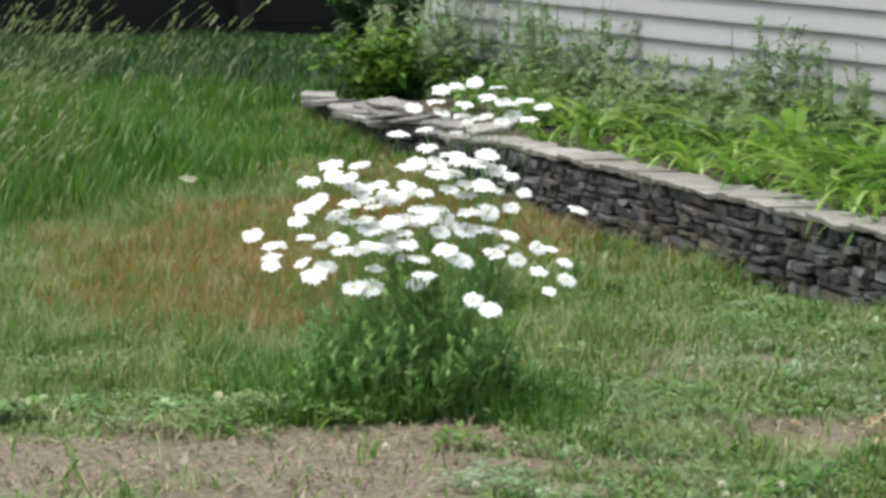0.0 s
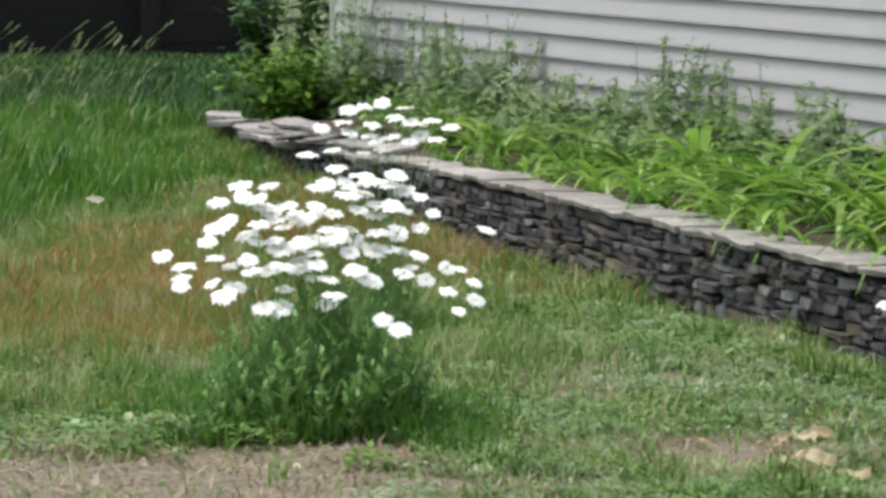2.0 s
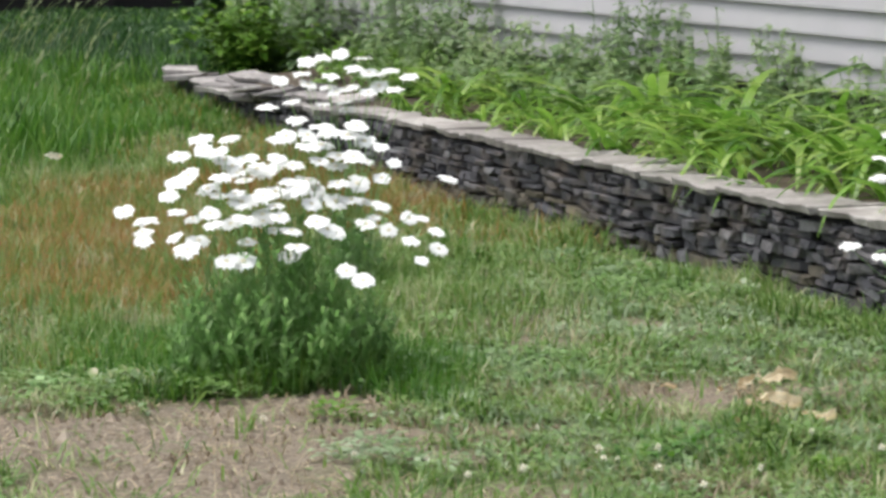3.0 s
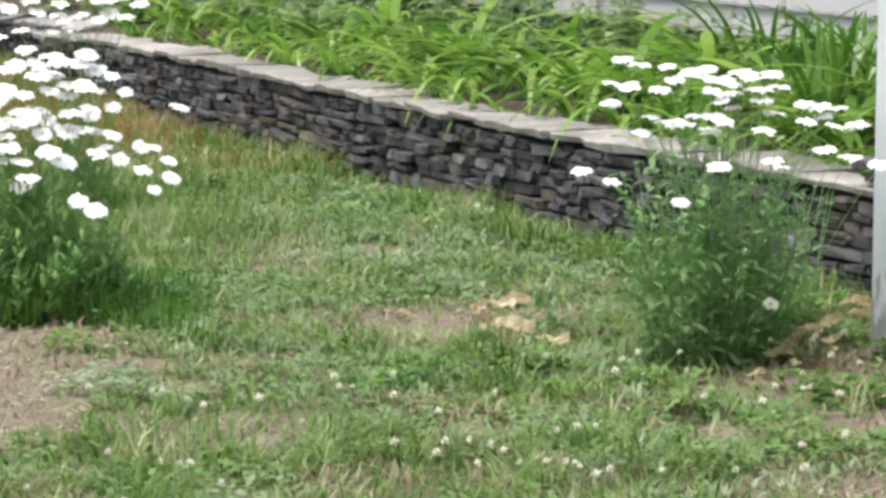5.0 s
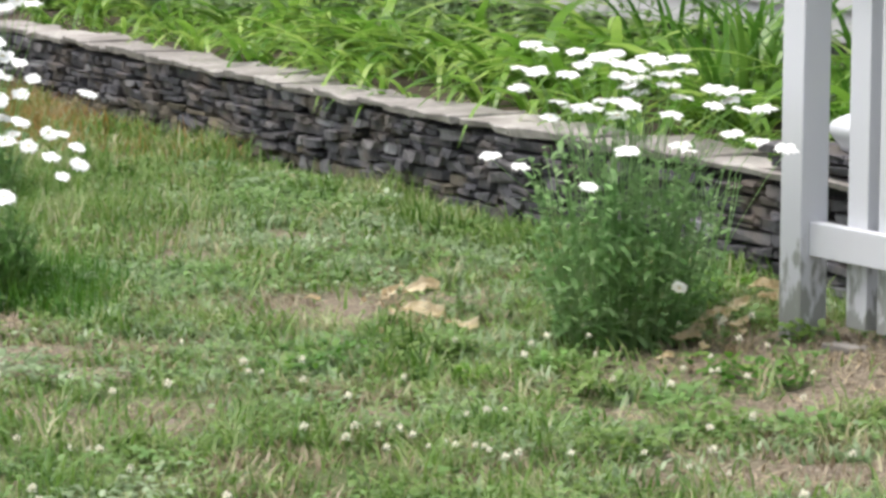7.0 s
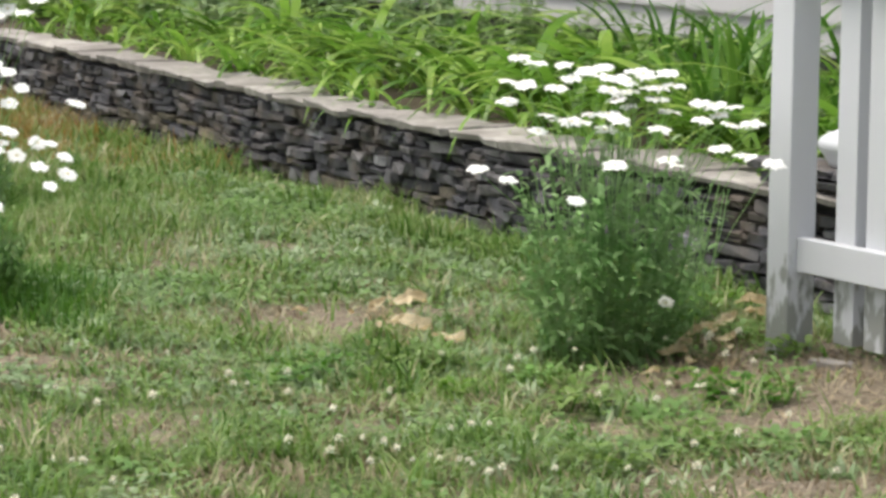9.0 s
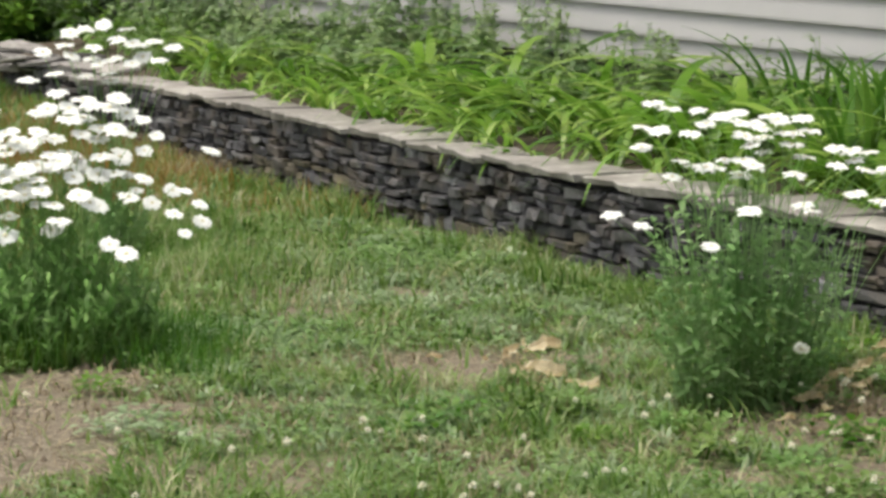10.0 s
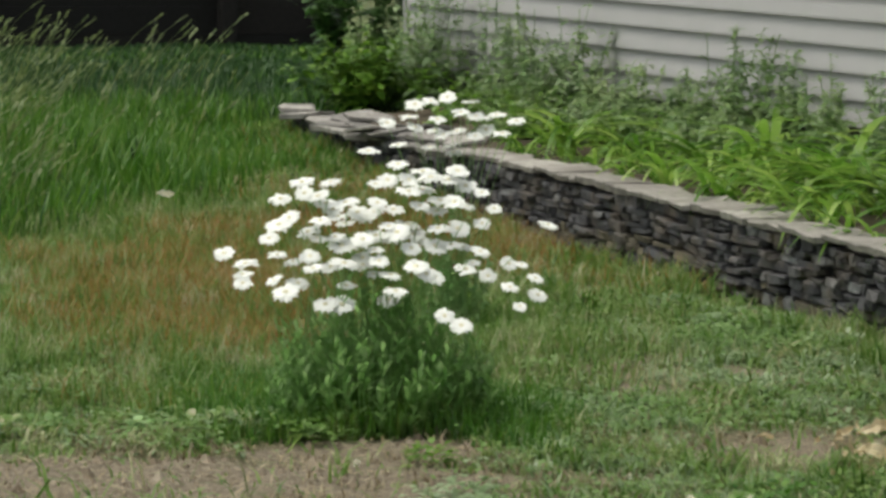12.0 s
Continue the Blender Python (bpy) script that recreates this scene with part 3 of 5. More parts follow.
    # the far end is a loose heap of slabs lying over one another
    for layer, y, last in ((0, 13.75, 16.35), (1, 14.1, 15.9), (2, 14.9, 15.7)):
        while y < last:
            length = float(rng.uniform(0.16, 0.36))
            yc = y + length / 2
            sink = 0.022 if 14.4 < yc < 15.9 else 0.0
            part("capstone", slab_bm(length, float(rng.uniform(0.1, 0.19)), float(rng.uniform(0.012, 0.026)), rng, 3.0), M_CAP_GREY, wall, m=pose(float(wall_x(yc)) - 0.03 + 0.05 * layer + rng.normal(0, 0.04), yc, cap_z(yc) - sink + 0.03 * layer, rng.normal(0, 2 + 2.5 * layer), rng.normal(0, 5), rng.normal(-5, 18)))
            y += length * (0.92 if layer == 0 else 1.02)
    part("capstone", slab_bm(0.34, 0.17, 0.022, rng, 1.6), M_CAP_GREY, wall, m=pose(float(wall_x(16.6)) - 0.06, 16.62, cap_z(16.6) + 0.03, 1, 0, -22))
    # a few slates stacked on the wall behind the railing
    for layer in range(2):
        for k in range(3):
            me = shapes[3, 2, (layer + k) % 3]
            yc = 7.16 + 0.2 * k + 0.07 * layer
            part("stone", me, None, wall, m=pose(5.885 + rng.normal(0, 0.006), yc, 0.368 + 0.034 * layer, rng.normal(0, 2), 0, rng.normal(0, 5)) @ Matrix.Diagonal((1.3, 1, 0.72, 1)))


build_wall()


# ---- white railing ----
def build_railing():
    r = thing("white_railing", "white painted wooden railing with a square post and flat pickets", "railing")
    x0, y0 = 5.392, 6.879
    part("post", box_bm((x0, y0, -0.05), (x0 + 0.089, y0 + 0.089, 1.25), 0.004), M_POST, r, "white square post, grey with dirt at its foot")
    part("lower_rail", box_bm((x0 + 0.026, 5.3, 0.225), (x0 + 0.064, y0 - 0.001, 0.314), 0.003), M_WHITE, r)
    part("upper_rail", box_bm((x0 + 0.026, 5.3, 0.99), (x0 + 0.064, y0 - 0.001, 1.08), 0.003), M_WHITE, r)
    for k in range(12):
        y = y0 - 0.11 - 0.124 * k
        part("picket", box_bm((x0 + 0.0655, y - 0.08, 0.05), (x0 + 0.104, y, 1.15), 0.002), M_POST, r)


build_railing()


# ---- daisies ----
def flower_meshes(count, rng):
    out = []
    for _ in range(count):
        n = int(rng.integers(19, 24))
        ang = np.arange(n) * 2 * np.pi / n + rng.normal(0, 0.05, n)
        s = np.linspace(0.14, 1, 5)[None, :]
        length = (0.037 * rng.uniform(0.9, 1.06, n))[:, None]
        rad = s * length
        z = 0.006 * np.sin(s * 2.2) - rng.uniform(0.0, 0.012, n)[:, None] * s**2 + rng.normal(0, 0.0008, n)[:, None]
        centre = np.stack([rad * np.cos(ang)[:, None], rad * np.sin(ang)[:, None], z], -1)
        side = np.stack([-np.sin(ang), np.cos(ang), 0.15 * rng.normal(0, 1, n)], -1)[:, None]
        w = 0.0076 * np.array([0.5, 0.85, 1.0, 0.95, 0.0])[None, :, None]
        out.append(strips("flower", centre, side * w, M_PETAL))
    return out


def disc_mesh():
    bm = bmesh.new()
    bmesh.ops.create_uvsphere(bm, u_segments=10, v_segments=6, radius=0.0075)
    for v in bm.verts:
        v.co.z = max(v.co.z, -0.002) * 0.55 + 0.003
    me = bpy.data.meshes.new("flower_disc")
    bm.to_mesh(me)
    bm.free()
    me.materials.append(M_DISC)
    return me


FLOWERS = flower_meshes(6, np.random.default_rng(3))
DISC = disc_mesh()


def tubes(name, lines, radius, mat):
    """Thin three-sided stems along lines (n, k, 3). One mesh."""
    n, k, _ = lines.shape
    ang = np.arange(3) * 2 * np.pi / 3
    off = np.stack([np.cos(ang), np.sin(ang), 0 * ang], 1) * radius
    verts = (lines[:, :, None] + off[None, None]).reshape(-1, 3)
    faces = []
    for i in range(n):
        for j in range(k - 1):
            b = (i * k + j) * 3
            for q in range(3):
                faces.append((b + q, b + (q + 1) % 3, b + 3 + (q + 1) % 3, b + 3 + q))
    return mesh_of(name, verts.tolist(), faces, mat, True)


def leaf_cloud(name, at, way, length, width, mat, curl=0.25):
    """Small pointed leaves at (n, 3), each growing along way."""
    way = way / np.linalg.norm(way, axis=1, keepdims=True)
    up = np.array([0, 0, 1.0])
    across = np.cross(way, up) + 1e-4
    across /= np.linalg.norm(across, axis=1, keepdims=True)
    s = np.linspace(0, 1, 4)[None, :, None]
    L = length[:, None, None]
    centre = at[:, None] + way[:, None] * L * s - up[None, None] * L * curl * s**2
    w = (width / 2)[:, None, None] * np.array([0.45, 1.0, 0.75, 0])[None, :, None]
    return strips(name, centre, across[:, None] * w, mat)


def daisy_clump(label, base, heads, faces, scale, foot, foliage, leaf_mat_, seed, group="daisy clumps", wide=0.32, rise=(-0.15, 1.2)):
    """base (x, y); heads (n, 3) places of the flowers; faces (n, 3) the way each looks; foliage: (stems, height, spread, leaves, leaf length, lowest share, droop at the rim)."""
    rng = np.random.default_rng(seed)
    ob = thing("daisy_clump", label, "daisy plant", group)
    root = np.array([*base, float(ground_z(*base))])
    n = len(heads)
    roots = root + np.c_[rng.normal(0, foot, (n, 2)), np.zeros(n)]
    t = np.linspace(0, 1, 7)[None, :, None]
    mid = roots * 0.55 + heads * 0.45 + np.array([0, 0, 1]) * (heads[:, 2:3] * 0.14)
    under = heads - faces * 0.004
    lines = (1 - t) ** 2 * roots[:, None] + 2 * t * (1 - t) * mid[:, None] + t**2 * under[:, None]
    for one in lines:
        part("stem", tubes("stem", one[None], 0.0014, leaf_mat_), None, ob)
    for h, f, sc in zip(heads, faces, scale):
        q = Vector(f).to_track_quat("Z", "Y").to_matrix().to_4x4()
        m = Matrix.Translation(h) @ q @ pose(0, 0, 0, 0, 0, float(rng.uniform(0, 360))) @ Matrix.Scale(float(sc), 4)
        fl = part("flower", FLOWERS[int(rng.integers(len(FLOWERS)))], None, ob, "white daisy flower", m)
        part("flower_disc", DISC, None, fl, "pale yellow centre")
    stems, height, spread, leaves, size, low, droop = foliage
    a, rad = rng.uniform(0, 2 * np.pi, stems), np.sqrt(rng.uniform(0, 1, stems))
    r0 = root + np.c_[np.cos(a) * rad * foot * 2, np.sin(a) * rad * foot * 2, np.zeros(stems)]
    hh = height * rng.uniform(low, 1.08, stems) * (1 - droop * rad**2)
    tip = root + np.c_[np.cos(a) * rad * spread, np.sin(a) * rad * spread, hh]
    midp = (r0 + tip) / 2 + np.c_[np.zeros((stems, 2)), hh * 0.1]
    ln = (1 - t) ** 2 * r0[:, None] + 2 * t * (1 - t) * midp[:, None] + t**2 * tip[:, None]
    tagged(part("leafy_shoot", tubes("leafy_shoot", ln, 0.0016, leaf_mat_), None, ob), kind="stuff")
    which = rng.integers(0, stems, stems * leaves)
    s = rng.uniform(0.02, 1.0, stems * leaves)[:, None] ** 0.7
    at = (1 - s) ** 2 * r0[which] + 2 * s * (1 - s) * midp[which] + s**2 * tip[which]
    b = rng.uniform(0, 2 * np.pi, len(at))
    way = np.stack([np.cos(b), np.sin(b), rng.uniform(*rise, len(at))], 1)
    ln_ = size * rng.uniform(0.6, 1.3, len(at)) * (1.25 - 0.5 * s[:, 0])
    fo = part("foliage", leaf_cloud("foliage", at, way, ln_, ln_ * wide, leaf_mat_, 0.4), None, ob)
    tagged(fo, kind="stuff")
    return ob


def weed_plant(label, x, y, z, height, leaves, size, mat, seed, stems=3, spread=0.08, name="weed", group="tall weeds in the bed"):
    rng = np.random.default_rng(seed)
    ob = thing(name, label, "weed", group)
    root = np.array([x, y, z])
    t = np.linspace(0, 1, 6)[None, :, None]
    r0 = root + np.c_[rng.normal(0, 0.02, (stems, 2)), np.full(stems, -0.03)]
    tip = root + np.c_[rng.normal(0, spread, (stems, 2)), height * rng.uniform(0.75, 1.0, stems)]
    mid = (r0 + tip) / 2 + np.c_[rng.normal(0, 0.02, (stems, 2)), np.zeros(stems)]
    ln = (1 - t) ** 2 * r0[:, None] + 2 * t * (1 - t) * mid[:, None] + t**2 * tip[:, None]
    for one in ln:
        part("stem", tubes("stem", one[None], 0.0022, mat), None, ob)
    which, s = rng.integers(0, stems, leaves), rng.uniform(0.08, 1.0, leaves)[:, None]
    at = (1 - s) ** 2 * r0[which] + 2 * s * (1 - s) * mid[which] + s**2 * tip[which]
    b = rng.uniform(0, 2 * np.pi, leaves)
    way = np.stack([np.cos(b), np.sin(b), rng.uniform(-0.1, 0.9, leaves)], 1)
    ln_ = size * rng.uniform(0.5, 1.2, leaves) * (1.15 - 0.75 * s[:, 0])
    part("leaves", leaf_cloud("leaves", at, way, ln_, ln_ * 0.4, mat, 0.45), None, ob)


# level direction towards the camera; flower faces are tilted this way
TO_CAM = Vector((-3.7, -8.6, 0)).normalized()


def unit_rows(v):
    return v / np.linalg.norm(v, axis=1, keepdims=True)


# where the flowers of each clump stand, picked to fit the camera's view: metres across that view, and height
MOUND_UPPER = (
    (-0.036, 0.753), (0.05, 0.728), (0.218, 0.709), (0.119, 0.707), (0.142, 0.699), (0.079, 0.687), (-0.14, 0.684), (0.193, 0.683), (0.02, 0.677), (-0.222, 0.676),
    (-0.014, 0.674), (0.242, 0.666), (0.284, 0.663), (0.079, 0.662), (0.12, 0.653), (-0.212, 0.651), (0.207, 0.635), (-0.177, 0.633), (-0.007, 0.632), (-0.095, 0.628),
    (-0.282, 0.627), (0.168, 0.626), (0.111, 0.624), (0.319, 0.62), (0.248, 0.612), (-0.154, 0.611), (0.038, 0.605), (-0.063, 0.598), (-0.134, 0.596), (0.161, 0.596),
    (-0.019, 0.591), (-0.044, 0.584), (-0.165, 0.58), (-0.254, 0.58), (-0.118, 0.577), (0.472, 0.572), (-0.279, 0.57), (0.026, 0.569), (0.289, 0.565), (0.163, 0.562),
    (0.077, 0.561), (-0.099, 0.56), (0.05, 0.555), (0.22, 0.553), (-0.045, 0.536), (0.095, 0.536), (-0.202, 0.535), (-0.124, 0.534), (-0.011, 0.534), (-0.31, 0.522),
)
MOUND_LOWER = (
    (-0.176, 0.521), (0.03, 0.521), (0.2, 0.517), (0.126, 0.515), (0.088, 0.513), (0.156, 0.513), (-0.106, 0.511), (0.28, 0.509), (-0.081, 0.507), (-0.013, 0.507),
    (0.237, 0.501), (-0.428, 0.495), (-0.193, 0.484), (-0.285, 0.481), (0, 0.481), (0.396, 0.473), (-0.096, 0.473), (-0.048, 0.468), (0.103, 0.468), (0.263, 0.46),
    (0.364, 0.46), (-0.373, 0.458), (-0.181, 0.457), (0.241, 0.455), (-0.242, 0.455), (-0.046, 0.452), (0.131, 0.449), (-0.136, 0.444), (0.032, 0.444), (0.432, 0.443),
    (-0.375, 0.439), (0.154, 0.433), (0.305, 0.432), (-0.287, 0.427), (-0.015, 0.426), (-0.373, 0.42), (0.363, 0.416), (-0.226, 0.405), (0.048, 0.404), (-0.254, 0.398),
    (-0.09, 0.397), (0.443, 0.385), (0.389, 0.37), (-0.146, 0.361), (0.028, 0.359), (-0.1, 0.359), (0.183, 0.339), (0.229, 0.316),
)
POST_HEADS = (
    (-0.265, 0.762), (-0.219, 0.754), (-0.147, 0.746), (-0.087, 0.741), (-0.044, 0.741), (-0.126, 0.712), (-0.038, 0.719), (0, 0.714), (0.021, 0.711), (0.035, 0.742),
    (0.059, 0.729), (0.12, 0.739), (-0.291, 0.709), (-0.244, 0.702), (-0.163, 0.699), (0.099, 0.69), (0.138, 0.71), (0.073, 0.697), (-0.025, 0.689), (-0.01, 0.667),
    (0.022, 0.645), (0.027, 0.684), (0.096, 0.668), (0.13, 0.634), (-0.292, 0.653), (-0.187, 0.626), (-0.153, 0.608), (-0.123, 0.609), (-0.077, 0.627), (-0.093, 0.615),
    (-0.027, 0.632), (-0.003, 0.624), (0.102, 0.599), (-0.209, 0.585), (-0.035, 0.585), (0.208, 0.66), (0.247, 0.649), (0.29, 0.658), (0.21, 0.625), (0.256, 0.626),
    (0.285, 0.605), (0.341, 0.611), (0.257, 0.557), (0.322, 0.538), (0.39, 0.531), (-0.01, 0.52), (0.126, 0.528), (0.147, 0.52), (-0.357, 0.504), (-0.278, 0.476),
)
WALL_HEADS = (
    (-0.14, 0.757), (-0.085, 0.775), (-0.027, 0.793), (0.055, 0.769), (-0.157, 0.723), (-0.06, 0.718), (-0.234, 0.698), (0.02, 0.743), (0.072, 0.722), (0.144, 0.734),
    (0.212, 0.709), (0.163, 0.674), (0.008, 0.669), (0.108, 0.676), (0.069, 0.665), (-0.067, 0.674), (-0.039, 0.666), (-0.137, 0.689), (-0.085, 0.621), (-0.011, 0.631),
    (-0.193, 0.628), (-0.003, 0.605), (0.097, 0.717),
)


def heads_of(base, spots, slope, level, most, stray, lean=0.0, low=0.0):
    """Flower places over a base, fitted to the camera's view: the low ones lean towards it, the high ones stand back.
    """
    u, h = np.array(spots).T
    d = np.array(base) / np.linalg.norm(base)
    fwd = np.clip(slope * (level - h), -most, most) + stray * np.sin(61 * u + 43 * h) + np.where(h < low, lean, 0.0)
    return np.c_[base[0] + d[1] * u - d[0] * fwd, base[1] - d[0] * u - d[1] * fwd, h]


def build_main_daisies():
    rng = np.random.default_rng(11)
    base = np.array([3.7, 8.66])
    heads = heads_of(base, MOUND_UPPER + MOUND_LOWER, 0.75, 0.5, 0.24, 0.1)
    n = len(heads)
    out = np.c_[heads[:, :2] - base, np.zeros(n)]
    faces = unit_rows(np.array([0, 0, 1.0]) + out * 0.6 + np.array([*TO_CAM]) * rng.uniform(0.1, 0.7, (n, 1)) + rng.normal(0, 0.12, (n, 3)))
    # heads that face away are turned until they show to the camera
    shy = np.clip(0.3 - faces @ np.array([TO_CAM.x, TO_CAM.y, 0.13]), 0, 1)[:, None]
    faces = unit_rows(faces + shy * np.array([TO_CAM.x, TO_CAM.y, 0.13]))
    size = rng.uniform(0.74, 1.1, n) * np.where(np.abs(out @ np.array([-TO_CAM.y, TO_CAM.x, 0]) - 0.35) < 0.105, 0.76, 1.06)
    daisy_clump("large clump of white daisies over a leafy green mound", base, heads, faces, size, 0.13, (270, 0.46, 0.34, 12, 0.075, 0.45, 0.6), M_DAISY_LEAF, 12, wide=0.17, rise=(0.5, 2.6))


def build_post_daisies():
    rng = np.random.default_rng(14)
    base = np.array([5.0, 7.09])
    heads = heads_of(base, POST_HEADS, 0.5, 0.58, 0.16, 0.07, 0.12, 0.55)
    heads = np.concatenate([heads, [(4.82, 7.018, 0.43), (4.97, 6.83, 0.185)]])
    n = len(heads)
    faces = unit_rows(np.array([0, 0, 1.0]) + np.array([*TO_CAM]) * rng.uniform(0.0, 0.25, (n, 1)) + rng.normal(0, 0.09, (n, 3)))
    faces[-1] = (-0.6, -0.5, -0.62)
    daisy_clump("upright clump of white daisies beside the white railing post", base + np.array([-0.012, 0.008]), heads, faces, np.r_[rng.uniform(0.72, 1.02, n - 1), 0.62], 0.08, (130, 0.6, 0.26, 13, 0.06, 0.42, 0.15), M_DAISY_PALE, 15)
    for k, (x, y, tall) in enumerate(((5.25, 7.16, 0.4), (5.38, 7.3, 0.46), (5.5, 7.38, 0.42), (5.3, 7.28, 0.5))):
        weed_plant("slender pale green weed between the daisies and the post", x, y, float(ground_z(x, y)), tall, 110, 0.06, M_DAISY_PALE, 520 + k, 6, 0.075, group="weeds by the railing")


def build_wall_daisies():
    rng = np.random.default_rng(17)
    base = np.array([4.79, 10.6])
    heads = heads_of(base, WALL_HEADS, 0.3, 0.65, 0.1, 0.08)
    n = len(heads)
    faces = unit_rows(np.array([0, 0, 1.0]) + np.array([*TO_CAM]) * rng.uniform(0.0, 0.5, (n, 1)) + rng.normal(0, 0.14, (n, 3)))
    daisy_clump("slender clump of white daisies in front of the stone wall", base, heads, faces, rng.uniform(0.85, 1.05, n), 0.04, (40, 0.42, 0.14, 12, 0.045, 0.4, 0.2), M_DAISY_PALE, 18)


build_main_daisies()
build_post_daisies()
build_wall_daisies()


# ---- planted bed ----
def lily_leaves(count, rng, mat, rise=74, bend=1.0, wide=1.0):
    out = []
    for _ in range(count):
        L, arch = rng.uniform(0.5, 0.8), rng.uniform(1.05, 1.75)
        s = np.linspace(0, 1, 9)
        th = radians(rise) - arch * 1.55 * bend * s ** (0.75 / bend)
        dx, dz = np.cos(th) * L / 8, np.sin(th) * L / 8
        x, z = np.concatenate([[0], np.cumsum(dx)[:-1]]), np.concatenate([[0], np.cumsum(dz)[:-1]])
        centre = np.stack([x, 0.01 * np.sin(s * 3), z], 1)[None]
        w = 0.0165 * np.array([0.6, 0.9, 1, 1, 0.95, 0.85, 0.65, 0.4, 0])
        side = np.stack([0 * s, w, 0 * s + 0.25 * w], 1)[None]
        out.append(strips("leaf", centre, side * wide, mat))
    return out


LILY_LEAVES = lily_leaves(14, np.random.default_rng(5), M_LILY)
TALL_LEAVES = lily_leaves(8, np.random.default_rng(6), M_LILY_DEEP, 84, 0.7, 0.7)


def build_lilies():
    rng = np.random.default_rng(31)
    y = 6.3
    while y < 14.4:
        for row in range(5 if y < 10.5 else 4):
            px, py = float(wall_x(y)) + 0.4 + 0.3 * row + rng.normal(0, 0.05), y + row * 0.15 + rng.normal(0, 0.06)
            ob = thing("daylily", "daylily with arching bright green strap leaves in the bed", "plant", "daylilies along the wall", at=(px, py, BED_Z))
            big = rng.uniform(0.72, 1.22) * (0.7 if y > 12.5 else 0.95) * (0.68 if row == 0 else 1.02)
            for _ in range(16):
                ang = rng.uniform(0, 360) if rng.random() < 0.45 else rng.normal(170, 55)
                part("leaf", LILY_LEAVES[int(rng.integers(14))], None, ob, m=pose(rng.normal(0, 0.03), rng.normal(0, 0.03), -0.02, 0, 0, ang) @ Matrix.Scale(float(big * rng.uniform(0.75, 1.1)), 4))
        y += 0.36
    for px, py, n in ((6.7, 8.88, 30), (6.9, 9.0, 34), (7.08, 9.28, 26), (7.3, 9.05, 24), (7.1, 9.75, 18), (7.35, 9.6, 18), (7.25, 10.2, 14), (6.75, 8.4, 18)):
        ob = thing("daylily", "tall daylily with upright deep green strap leaves before the siding", "plant", "daylilies along the wall", at=(px, py, BED_Z))
        for _ in range(n):
            part("leaf", TALL_LEAVES[int(rng.integers(8))], None, ob, m=pose(rng.normal(0, 0.05), rng.normal(0, 0.05), -0.02, 0, 0, rng.uniform(0, 360)) @ Matrix.Scale(float(rng.uniform(0.65, 1.0)), 4))


build_lilies()


